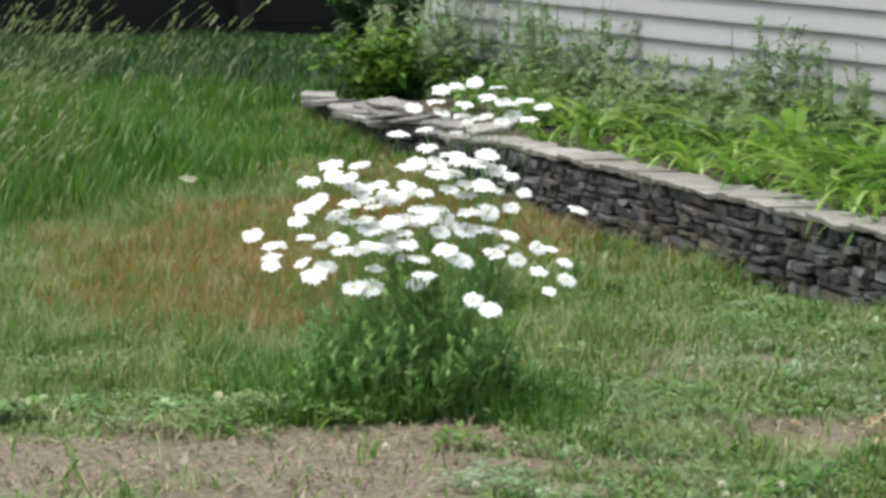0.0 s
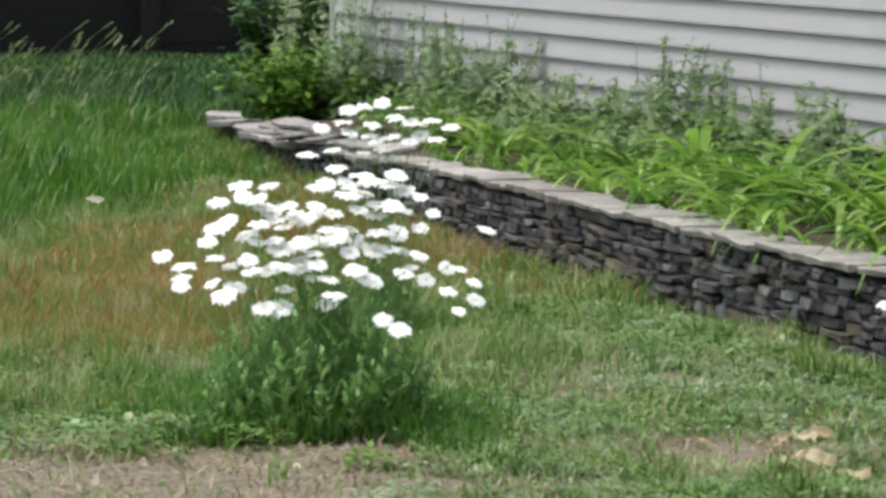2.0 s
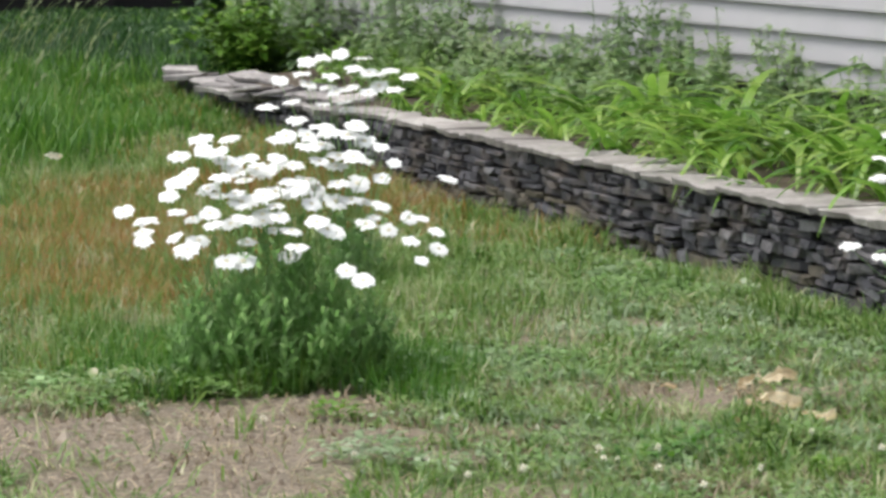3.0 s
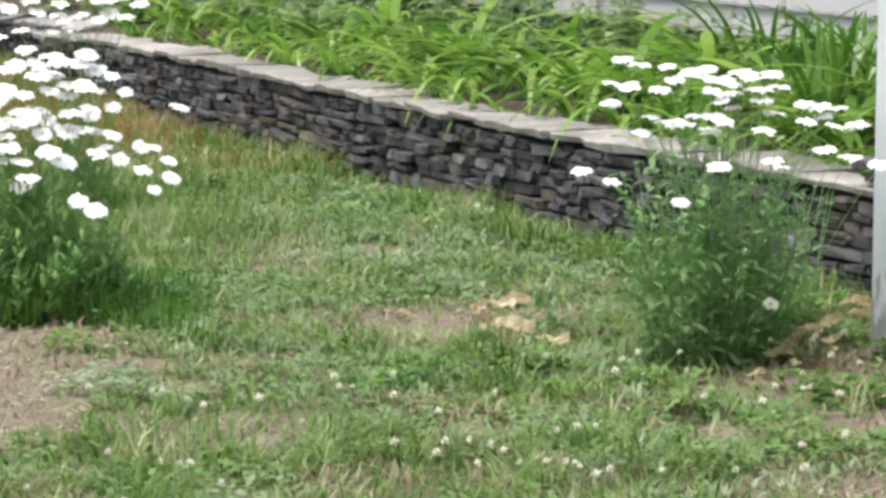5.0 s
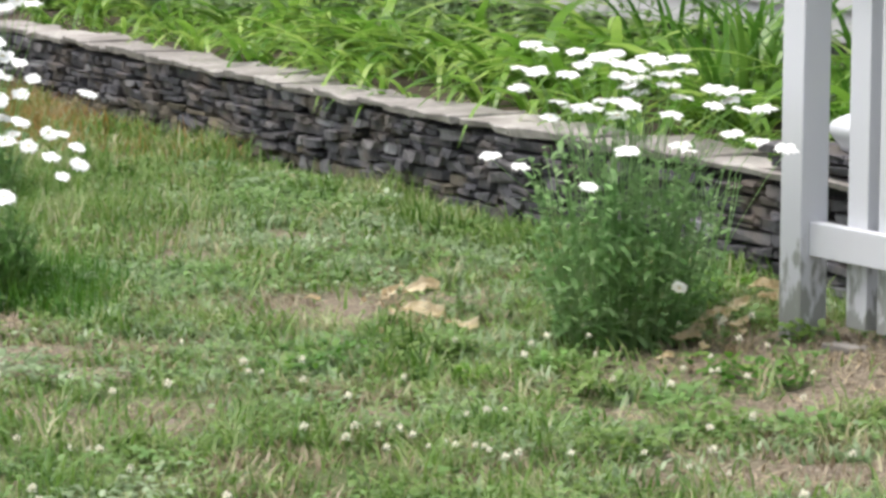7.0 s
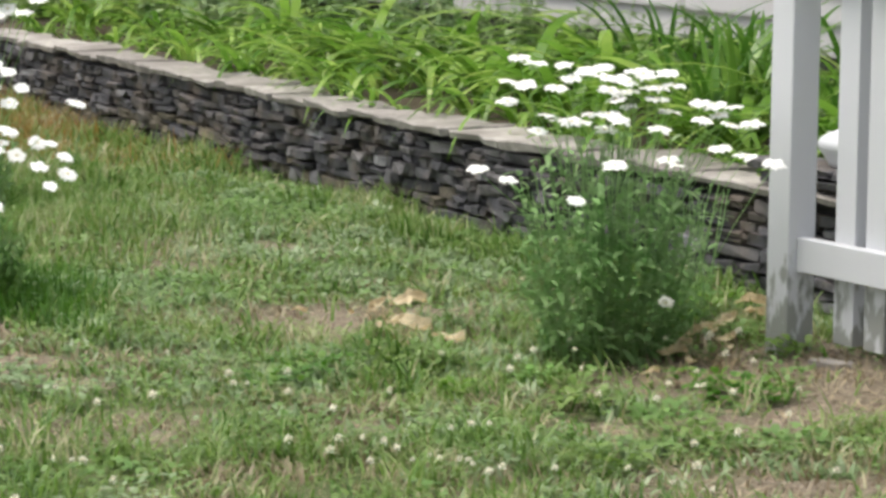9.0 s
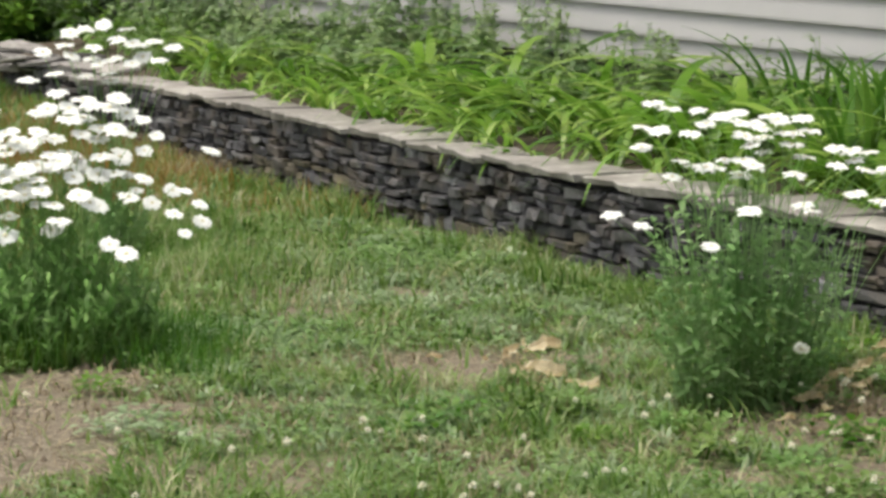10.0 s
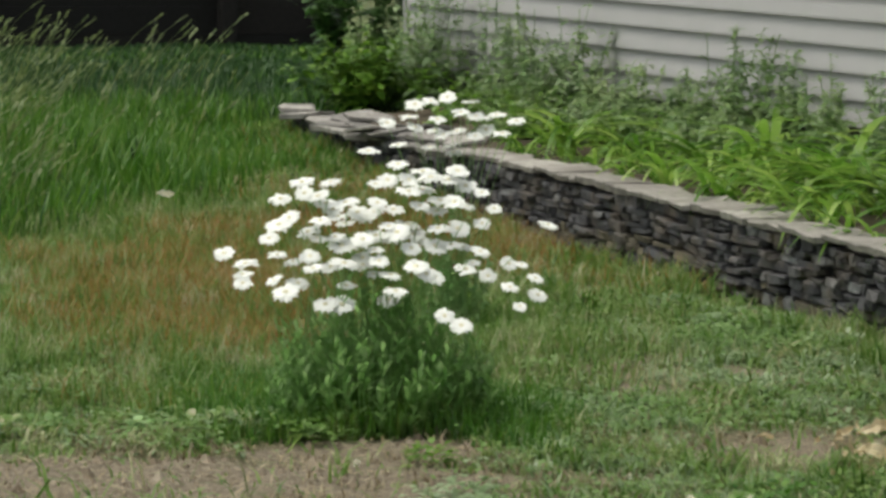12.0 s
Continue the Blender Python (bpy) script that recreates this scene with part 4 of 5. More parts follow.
def build_bed_weeds():
    rng = np.random.default_rng(41)
    # low leafy growth along the foot of the house
    for k in range(60):
        y = 8.6 + 7.4 * (k + rng.uniform(0, 1)) / 60
        weed_plant("bushy grey-green weed with broad drooping leaves", rng.uniform(7.0, 7.6), y, BED_Z + 0.02, rng.uniform(0.16, 0.34) * (0.8 if y < 11.5 else 1.0), 62, 0.13, M_WEED if k % 3 else M_PALEBUSH, 250 + k, 6, 0.14)
    # single slender stalks that rise in front of the siding
    for k, (y, top) in enumerate(((13.81, 0.66), (13.75, 0.58), (14.61, 0.39), (15.56, 0.57), (15.45, 0.5), (13.41, 0.62), (15.92, 0.45), (14.26, 0.4), (12.76, 0.52), (16.03, 0.6), (14.05, 0.45), (13.1, 0.42), (12.4, 0.46), (11.95, 0.42), (12.1, 0.5), (11.3, 0.42), (10.7, 0.38), (10.2, 0.42), (9.6, 0.4), (15.7, 0.42), (13.6, 0.48), (11.6, 0.36))):
        weed_plant("tall slender grey-green weed against the siding", rng.uniform(7.5, 7.68), y, BED_Z + 0.02, top, 130, 0.125, M_WEED, 100 + k, 3, 0.065)
    for k in range(27):
        y = 11.0 + 6.2 * (k + rng.uniform(0, 1)) / 27
        weed_plant("thin pale grey-green weed stalk against the siding", rng.uniform(7.35, 7.7), y, BED_Z + 0.02, rng.uniform(0.28, 0.54), 70, 0.135, M_PALEBUSH if k % 2 else M_WEED, 140 + k, 3, 0.08)
    for k, (y, top) in enumerate(((15.4, 0.62), (15.55, 0.68), (15.75, 0.55), (15.95, 0.66), (16.1, 0.58), (15.2, 0.5), (14.9, 0.42), (14.4, 0.4), (13.95, 0.55), (13.7, 0.6), (13.5, 0.5), (13.25, 0.56), (12.95, 0.44), (12.6, 0.5))):
        weed_plant("tall hazy pale green weed with hanging leaves against the siding", rng.uniform(7.5, 7.7), y, BED_Z + 0.02, top, 100, 0.15, M_PALEBUSH if k % 3 else M_WEED, 540 + k, 3, 0.07)
    for k in range(7):
        weed_plant("bushy pale blue-green weed with broad drooping leaves", rng.uniform(7.0, 7.6), rng.uniform(12.6, 14.6), BED_Z + 0.02, rng.uniform(0.2, 0.34), 80, 0.17, M_PALEBUSH, 470 + k, 6, 0.17)
    for k in range(10):
        weed_plant("tall pale blue-green weed leaning on the siding by the house corner", rng.uniform(7.55, 7.76), 15.9 + 0.21 * k, BED_Z, rng.uniform(0.5, 0.62) + 0.035 * k, 110, 0.13, M_PALEBUSH, 420 + k, 3)
    for k in range(6):
        weed_plant("tall grey-green weed at the house corner", rng.uniform(7.35, 7.75), 17.2 + 0.17 * k, BED_Z, rng.uniform(0.5, 0.85), 110, 0.13, M_WEED, 400 + k, 4)
    for k in range(14):
        y = 13.6 + 4.2 * (k + rng.uniform(0, 1)) / 14
        weed_plant("low leafy green weed behind the wall", float(wall_x(y)) + rng.uniform(0.5, 0.9), y, BED_Z, rng.uniform(0.18, 0.32), 100, 0.12, M_SHRUB, 200 + k, 5, 0.14)


build_bed_weeds()


def leafy_shrub(label, x, y, z, height, radius, leaves, size, mat, seed):
    rng = np.random.default_rng(seed)
    ob = thing("shrub", label, "shrub")
    stems = 26
    a, rad = rng.uniform(0, 2 * np.pi, stems), np.sqrt(rng.uniform(0, 1, stems)) * radius
    r0 = np.array([x, y, z - 0.03]) + np.c_[rng.normal(0, 0.05, (stems, 2)), np.zeros(stems)]
    tip = np.array([x, y, z]) + np.c_[np.cos(a) * rad, np.sin(a) * rad, height * rng.uniform(0.6, 1.0, stems) * (1 - 0.35 * (rad / radius) ** 2)]
    t = np.linspace(0, 1, 5)[None, :, None]
    mid = (r0 + tip) / 2 + np.c_[rng.normal(0, 0.04, (stems, 2)), np.full(stems, 0.05)]
    ln = (1 - t) ** 2 * r0[:, None] + 2 * t * (1 - t) * mid[:, None] + t**2 * tip[:, None]
    for one in ln:
        part("branch", tubes("branch", one[None], 0.004, mat), None, ob)
    which, s = rng.integers(0, stems, leaves), rng.uniform(0.15, 1.0, leaves)[:, None]
    at = (1 - s) ** 2 * r0[which] + 2 * s * (1 - s) * mid[which] + s**2 * tip[which] + rng.normal(0, 0.03, (leaves, 3))
    b = rng.uniform(0, 2 * np.pi, leaves)
    way = np.stack([np.cos(b), np.sin(b), rng.uniform(-0.3, 0.8, leaves)], 1)
    ln_ = size * rng.uniform(0.6, 1.2, leaves)
    tagged(part("crown", leaf_cloud("crown", at, way, ln_, ln_ * 0.5, mat, 0.3), None, ob), kind="stuff")


leafy_shrub("bright yellow-green leafy shrub at the end of the wall", 7.2, 17.3, BED_Z, 0.45, 0.46, 1500, 0.085, M_SHRUB, 51)
leafy_shrub("green climbing shrub beside the house corner", 7.8, 18.7, 0.0, 1.5, 0.4, 2200, 0.1, M_CLIMB, 52)


# ---- grass ----
def scatter(n, r0, r1, a0, a1, rng):
    """Points over a sector round the viewer's lawn, even by area."""
    r, a = np.sqrt(rng.uniform(r0**2, r1**2, n)), np.radians(rng.uniform(a0, a1, n))
    return r * np.sin(a), r * np.cos(a)


def on_lawn(x, y):
    return (x < wall_x(y) - 0.015) | (y > 16.75) & ~((x > HOUSE_X - 0.03) & (y < HOUSE_Y1 + 0.03))


def grass_object(name, label, x, y, height, width, lean, mat, rng, rows=3):
    z = ground_z(x, y) - 0.006
    me = bent_blades(name, np.stack([x, y, z], 1), height, width, rng.uniform(0, 2 * np.pi, len(x)), lean, mat, rows)
    return tagged(new(name, me), label, "grass", kind="stuff")


def build_grass():
    rng = np.random.default_rng(61)
    xs, ys = [], []
    for dens, r0, r1 in ((3200, 5.2, 9.0), (2400, 9.0, 13.0), (1600, 13.0, 19.0)):
        n = int(dens * radians(30) * (r1**2 - r0**2) / 2)
        x, y = scatter(n, r0, r1, 13, 43, rng)
        xs.append(x), ys.append(y)
    x, y = np.concatenate(xs), np.concatenate(ys)
    keep = on_lawn(x, y) & (rng.random(len(x)) < 0.09 + 0.91 * cover_of(x, y) ** 1.3) & (tall_of(x, y) < 0.7) & (rng.random(len(x)) > 0.45 * red_of(x, y))
    x, y = x[keep], y[keep]
    clumpy = 0.45 + 1.5 * vnoise(x, y, 0.12, 20) ** 2
    far = np.hypot(x, y) / 9
    h = rng.uniform(0.025, 0.075, len(x)) * clumpy * (1 + 0.5 * vnoise(x, y, 0.5, 21))
    dead = np.clip((0.6 * vnoise(x, y, 0.3, 22) + 0.4 * vnoise(x, y, 0.11, 28) - 0.5) * 5, 0, 1)
    dry = rng.random(len(x)) < 0.05 + 0.07 * np.clip((x - 3.2) / 1.2, 0, 1) + 0.2 * (1 - cover_of(x, y)) + 0.32 * dead
    g = ~dry
    grass_object("lawn_grass", "short patchy green lawn grass", x[g], y[g], h[g], rng.uniform(0.005, 0.0115, g.sum()) * far[g], rng.uniform(0.3, 1.7, g.sum()), M_LAWN, rng)
    grass_object("dry_grass", "dry straw-coloured blades among the lawn", x[dry], y[dry], h[dry] * 0.8, rng.uniform(0.002, 0.0045, dry.sum()) * far[dry], rng.uniform(0.3, 1.2, dry.sum()), M_DRY, rng)
    # tufts of pale broad blades and of brown stalks that mottle the lawn
    n = 60000
    x, y = scatter(n, 5.3, 11.5, 18, 43, rng)
    pale = np.clip((0.55 * vnoise(x, y, 0.2, 34) + 0.45 * vnoise(x, y, 0.07, 35) - 0.47) * 6, 0, 1) * np.clip((x - 3.3) / 0.6, 0, 1)
    keep = on_lawn(x, y) & (rng.random(n) < pale * cover_of(x, y)) & (red_of(x, y) < 0.4)
    px_, py_ = x[keep], y[keep]
    grass_object("pale_tufts", "tufts of pale grey-green broad blades in the lawn", px_, py_, rng.uniform(0.03, 0.07, len(px_)), rng.uniform(0.007, 0.016, len(px_)), rng.uniform(0.3, 1.3, len(px_)), M_BLUEWEED, rng)
    brown = np.clip((0.6 * vnoise(x, y, 0.26, 36) + 0.4 * vnoise(x, y, 0.09, 37) - 0.5) * 6, 0, 1)
    keep = on_lawn(x, y) & (rng.random(n) < brown * (0.3 + 0.7 * cover_of(x, y)))
    px_, py_ = x[keep], y[keep]
    grass_object("brown_tufts", "withered brown tufts among the lawn grass", px_, py_, rng.uniform(0.025, 0.065, len(px_)), rng.uniform(0.004, 0.008, len(px_)), rng.uniform(0.3, 1.3, len(px_)), M_BROWN, rng)
    # low broad leaves in patches, pale where the weeds are, fresh green elsewhere
    n = 90000
    x, y = scatter(n, 5.3, 11.8, 15, 43, rng)
    thick = np.clip((0.55 * vnoise(x, y, 0.3, 41) + 0.45 * vnoise(x, y, 0.08, 42) - 0.46) * 5, 0, 0.8)
    keep = on_lawn(x, y) & (rng.random(n) < thick * np.clip(cover_of(x, y) * 1.2, 0, 1)) & (rng.random(n) > red_of(x, y))
    x, y = x[keep], y[keep]
    tone = 0.6 * vnoise(x, y, 0.4, 43) + 0.4 * vnoise(x, y, 0.12, 44) + 0.15 * rng.random(len(x))
    b = rng.uniform(0, 2 * np.pi, len(x))
    way = np.stack([np.cos(b), np.sin(b), rng.uniform(0.1, 1.3, len(x))], 1)
    L = rng.uniform(0.018, 0.042, len(x))
    at = np.stack([x, y, ground_z(x, y) + rng.uniform(0.0, 0.035, len(x))], 1)
    for pick, mat_, nm, lb in ((tone < 0.44, M_LEAFY, "green_leaves", "fresh green broad leaves low in the lawn"), ((tone >= 0.44) & (tone < 0.62), M_CLOVER, "mid_green_leaves", "mid-green broad leaves low in the lawn"), (tone >= 0.62, M_BLUEWEED, "pale_leaves", "pale grey-green broad leaves low in the lawn")):
        tagged(new(nm, leaf_cloud(nm, at[pick], way[pick], L[pick], L[pick] * 0.45, mat_, 0.5)), lb, "weeds", kind="stuff")
    # thinner cover over the rest of the yard
    n = 290000
    x, y = rng.uniform(-5, 5.9, n), rng.uniform(-4, 20.5, n)
    inside = (np.hypot(x, y) > 5.2) & (np.arctan2(x, y) > radians(13)) & (np.arctan2(x, y) < radians(43))
    x, y = x[~inside], y[~inside]
    n = len(x)
    keep = on_lawn(x, y) & (rng.random(n) < 0.25 + 0.75 * cover_of(x, y))
    x, y = x[keep], y[keep]
    grass_object("yard_grass", "short green grass over the rest of the yard", x, y, rng.uniform(0.03, 0.075, len(x)), rng.uniform(0.006, 0.012, len(x)), rng.uniform(0.2, 1.5, len(x)), M_LAWN, rng)
    # ragged growth along the foot of the wall
    n = 16000
    y = rng.uniform(6.8, 16.8, n)
    x = wall_x(y) - 0.02 - 0.3 * rng.random(n) ** 1.6
    keep = rng.random(n) < np.clip(vnoise(x, y, 0.22, 26) * 2.4 - 0.7, 0.05, 1)
    x, y = x[keep], y[keep]
    h = rng.uniform(0.03, 0.15, len(x)) * (0.35 + 1.1 * vnoise(x, y, 0.3, 27))
    rust = (y > 10.8) & (rng.random(len(x)) < 0.12)
    for pick, mat_, nm, lb in ((~rust, M_LAWN, "wall_foot_grass", "ragged green grass along the foot of the wall"), (rust, M_RED, "wall_foot_stalks", "dry rusty stalks along the foot of the wall")):
        grass_object(nm, lb, x[pick], y[pick], h[pick], rng.uniform(0.004, 0.009, pick.sum()), rng.uniform(0.2, 1.1, pick.sum()), mat_, rng)
    # finer, longer grass between the daisies and the tall corner
    n = 60000
    x, y = scatter(n, 8.8, 15.5, 12, 31, rng)
    mid = np.clip((y - 8.9) / 0.8, 0, 1) * np.clip((5.5 - x + 0.25 * (y - 10)) / 0.8, 0, 1)
    keep = on_lawn(x, y) & (rng.random(n) < mid) & (tall_of(x, y) < 0.8)
    x, y = x[keep], y[keep]
    grass_object("fine_grass", "fine longer green grass behind the daisies", x, y, rng.uniform(0.06, 0.15, len(x)) * (0.7 + 0.6 * vnoise(x, y, 0.3, 25)), rng.uniform(0.003, 0.0065, len(x)), rng.uniform(0.15, 0.9, len(x)), M_LAWN, rng)
    # fresh green grass grown up round the daisy mound
    n = 9000
    a, r = rng.uniform(0, 2 * np.pi, n), rng.uniform(0.1, 0.8, n)
    x, y = 3.75 + 0.75 * r * np.cos(a), 8.85 + r * np.sin(a)
    keep = (cover_of(x, y) > 0.3) & (rng.random(n) > red_of(x, y))
    x, y, r = x[keep], y[keep], r[keep]
    grass_object("mound_grass", "fresh green grass grown up round the daisy mound", x, y, rng.uniform(0.06, 0.2, len(x)) * (1.15 - 0.8 * r), rng.uniform(0.004, 0.008, len(x)), rng.uniform(0.1, 0.9, len(x)), M_TALL, rng)
    # tall grass, olive in front; towards the fence shade is put into a dark green
    n = 170000
    x, y = scatter(n, 11.5, 27.6, 11, 32, rng)
    keep = on_lawn(x, y) & (rng.random(n) < tall_of(x, y)) & (y < 25.4) & (x < 11.5)
    x, y = x[keep], y[keep]
    h = rng.uniform(0.12, 0.34, len(x)) * (0.7 + 0.6 * vnoise(x, y, 0.5, 23)) * np.where(y < 17.2, np.clip((wall_x(y) - x) / 1.3, 0.3, 1), np.clip(0.8 - 0.16 * (y - 19.5), 0.24, 0.8))
    w = rng.uniform(0.006, 0.013, len(x)) * np.clip(y / 15, 1, 1.5)
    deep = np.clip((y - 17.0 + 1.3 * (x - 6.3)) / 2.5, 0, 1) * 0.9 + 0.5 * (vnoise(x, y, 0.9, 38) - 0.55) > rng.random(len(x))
    for pick, mat_, nm, lb in ((~deep, M_TALL, "tall_grass", "tall unmown green grass at the back of the lawn"), (deep, M_SHADED, "shaded_grass", "tall grass towards the fence with shade put into its dark green")):
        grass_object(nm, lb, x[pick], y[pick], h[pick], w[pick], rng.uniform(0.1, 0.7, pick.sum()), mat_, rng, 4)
    # rusty seed stalks
    n = 150000
    x, y = scatter(n, 8.6, 16.5, 13, 30, rng)
    keep = on_lawn(x, y) & (rng.random(n) < 0.7 * red_of(x, y))
    x, y = x[keep], y[keep]
    grass_object("rusty_stalks", "haze of thin rusty brown seed stalks", x, y, rng.uniform(0.05, 0.16, len(x)), rng.uniform(0.0022, 0.0045, len(x)), rng.uniform(0.2, 1.1, len(x)), M_RED, rng)
    # seeding stalks over the tall grass, bowed by the wind, thickest away from the wall
    xa, ya = scatter(130, 15.5, 21.5, 12, 20.5, rng)
    xc, yc = scatter(320, 17.5, 23.5, 11, 17.4, rng)
    xb, yb = scatter(700, 13.8, 19.5, 11, 17.5, rng)
    xd, yd = scatter(30, 18.0, 22.0, 17.4, 20.0, rng)
    x, y = np.concatenate([xa, xb, xc, xd]), np.concatenate([ya, yb, yc, yd])
    h = np.concatenate([rng.uniform(0.28, 0.46, 130), rng.uniform(0.22, 0.4, 700), rng.uniform(0.3, 0.6, 320), rng.uniform(0.4, 0.66, 30)])
    keep = rng.random(len(x)) < tall_of(x, y)
    x, y, h = x[keep], y[keep], h[keep]
    n = len(x)
    a = rng.normal(0.35, 0.4, n)
    root = np.stack([x, y, ground_z(x, y)], 1)
    lean = rng.uniform(0.15, 0.62, n)
    t = np.linspace(0, 1, 6)[None, :, None]
    way = np.stack([np.cos(a), -np.sin(a), 0 * a], 1)
    lines = root[:, None] + np.array([0, 0, 1.0]) * (h[:, None, None] * (t - 0.12 * t**3)) + way[:, None] * (h * lean)[:, None, None] * t**2
    tagged(new("seed_stalks", tubes("seed_stalks", lines, 0.002, M_SEED)), "thin stalks of seeding grass above the tall grass", "grass", kind="stuff")
    k = 12
    tip, last = np.repeat(lines[:, -1], k, 0), np.repeat(unit_rows(lines[:, -1] - lines[:, -2]), k, 0)
    along = rng.uniform(-0.02, 0.08, (n * k, 1))
    at = tip - last * along
    w2 = last + rng.normal(0, 0.22, (n * k, 3))
    L = rng.uniform(0.025, 0.055, n * k)
    tagged(new("seed_heads", leaf_cloud("seed_heads", at, w2, L, L * 0.3, M_SEED, 0.1)), "pale feathery grass seed heads", "grass", kind="stuff")


build_grass()


def build_clover():
    rng = np.random.default_rng(71)
    n = 30000
    x, y = scatter(n, 5.2, 13.0, 13, 43, rng)
    keep = on_lawn(x, y) & (rng.random(n) < np.clip((vnoise(x, y, 0.45, 30) - 0.4) * 3, 0.03, 1) * cover_of(x, y)) & (tall_of(x, y) < 0.3) & (red_of(x, y) < 0.5)
    x, y = x[keep], y[keep]
    n = len(x)
    h = rng.uniform(0.025, 0.06, n)
    c = np.stack([x, y, ground_z(x, y) + h], 1)
    a = rng.uniform(0, 2 * np.pi, n)
    at = np.repeat(c, 3, 0)
    b = (a[:, None] + np.arange(3)[None] * 2 * np.pi / 3).ravel()
    way = np.stack([np.cos(b), np.sin(b), rng.uniform(-0.1, 0.5, 3 * n)], 1)
    L = rng.uniform(0.007, 0.018, 3 * n)
    tagged(new("clover_leaves", leaf_cloud("clover_leaves", at, way, L, L * 0.95, M_CLOVER, 0.1)), "low clover leaves scattered through the lawn", "clover", kind="stuff")


build_clover()


def clover_flower_meshes(count, rng):
    out = []
    for _ in range(count):
        n = 46
        z = rng.uniform(-0.75, 1, n)
        a = rng.uniform(0, 2 * np.pi, n)
        q = np.sqrt(1 - z**2)
        way = np.stack([q * np.cos(a), q * np.sin(a), z + 0.3], 1)
        at = np.stack([q * np.cos(a), q * np.sin(a), z], 1) * 0.003
        L = rng.uniform(0.006, 0.009, n)
        out.append(leaf_cloud("head", at, way, L, L * 0.45, M_CLOVER_HEAD, -0.1))
    return out


CLOVER_SPOTS = (
    (3.63, 6.17), (3.55, 6.07), (3.59, 5.97), (3.71, 6.06), (3.65, 5.9), (3.73, 5.96), (3.69, 6.17), (3.77, 5.74), (3.82, 6.52), (3.83, 7.03),
    (3.54, 6.23), (3.06, 6.3), (3.07, 6.27), (3.04, 6.35), (3.04, 6.07), (4.46, 7.08), (4.69, 7.01), (4.77, 6.94), (4.68, 6.78), (4.45, 6.75),
    (4.61, 6.96), (4.49, 6.43), (4.87, 6.56), (4.75, 6.37), (5.07, 6.71), (5.09, 6.62), (4.7, 6.44), (4.57, 6.31), (4.95, 6.26), (4.71, 5.99),
    (4.29, 5.78), (4.15, 5.58), (4.45, 5.49), (4.06, 6.67), (4.77, 6.28), (3.73, 5.79), (3.76, 5.89), (3.72, 6.13),
)


def build_clover_flowers():
    rng = np.random.default_rng(75)
    heads = clover_flower_meshes(4, rng)
    stalk = tubes("stalk", np.array([[(0, 0, -0.075), (0.003, 0, -0.04), (0, 0, 0)]]), 0.0011, M_CLOVER)
    spots = list(CLOVER_SPOTS)
    while len(spots) < 84:
        x, y = (float(v[0]) for v in scatter(1, 5.4, 9.2, 20, 41, rng))
        if not on_lawn(np.array([x]), np.array([y]))[0] or rng.random() > np.clip((float(vnoise(x, y, 0.4, 31)) - 0.35) * 2.5, 0.05, 1) * (1.0 if y < 7.0 else 0.4 if y < 7.4 else 0.1):
            continue
        spots.append((x, y))
    for x, y in spots:
        ob = thing("clover_flower", "small white clover flower in the lawn", "flower", "clover flowers", at=(x, y, float(ground_z(x, y)) + 0.068))
        sc = Matrix.Scale(float(rng.uniform(0.75, 1.35)), 4)
        part("stalk", stalk, None, ob)
        part("head", heads[int(rng.integers(4))], None, ob, "white round flower head", m=sc)


build_clover_flowers()


def dry_leaf(x, y, size, turn, tilt, seed, label="curled tan dead leaf tilted up over the lawn", mat=None):
    """A dead leaf: an oval sheet, curled up at the edges, with a midrib fold and thickness."""
    rng = np.random.default_rng(seed)
    bm = bmesh.new()
    nu, nv = 9, 5
    grid = []
    for i in range(nu):
        u = i / (nu - 1)
        row = []
        for j in range(nv):
            v = j / (nv - 1) * 2 - 1
            w = (0.21 + 0.06 * math.sin(u * 19 + seed)) * math.sin(math.pi * min(1, 0.06 + 0.94 * u)) ** 0.8 + 0.01
            row.append(bm.verts.new(((u - 0.5) * size, v * w * size, size * (0.16 * v * v * (0.4 + u) + 0.1 * math.sin(u * 5.1 + seed) + 0.12 * v * (u - 0.5) + rng.normal(0, 0.025)))))
        grid.append(row)
    for i in range(nu - 1):
        for j in range(nv - 1):
            bm.faces.new((grid[i][j], grid[i + 1][j], grid[i + 1][j + 1], grid[i][j + 1]))
    bmesh.ops.solidify(bm, geom=bm.faces[:], thickness=0.0012)
    me = bpy.data.meshes.new("dead_leaf")
    bm.to_mesh(me)
    bm.free()
    me.materials.append(mat or M_TAN)
    ob = new("dead_leaf", me)
    ob.matrix_basis = pose(x, y, float(ground_z(x, y)) + 0.03, tilt, 0, turn)
    return tagged(ob, label, "dead leaf", "dead leaves on the lawn")


# leaf places, tilt and lift above the ground, fitted to the camera's view
LEAF_PILE = (
    (4.86, 7.89, 0.105, -28, 34, 0.055), (4.73, 7.88, 0.075, 60, 50, 0.045), (4.7, 7.62, 0.12, -42, 22, 0.04), (4.67, 7.38, 0.09, -35, 12, 0.03), (4.79, 7.95, 0.06, 15, 40, 0.045),
    (4.85, 7.98, 0.05, 75, 58, 0.06), (4.66, 7.72, 0.05, 80, 30, 0.03), (4.46, 7.42, 0.06, 95, 25, 0.03), (4.6, 8.04, 0.045, -35, 12, 0.03), (4.68, 7.9, 0.04, 50, 20, 0.03),
)
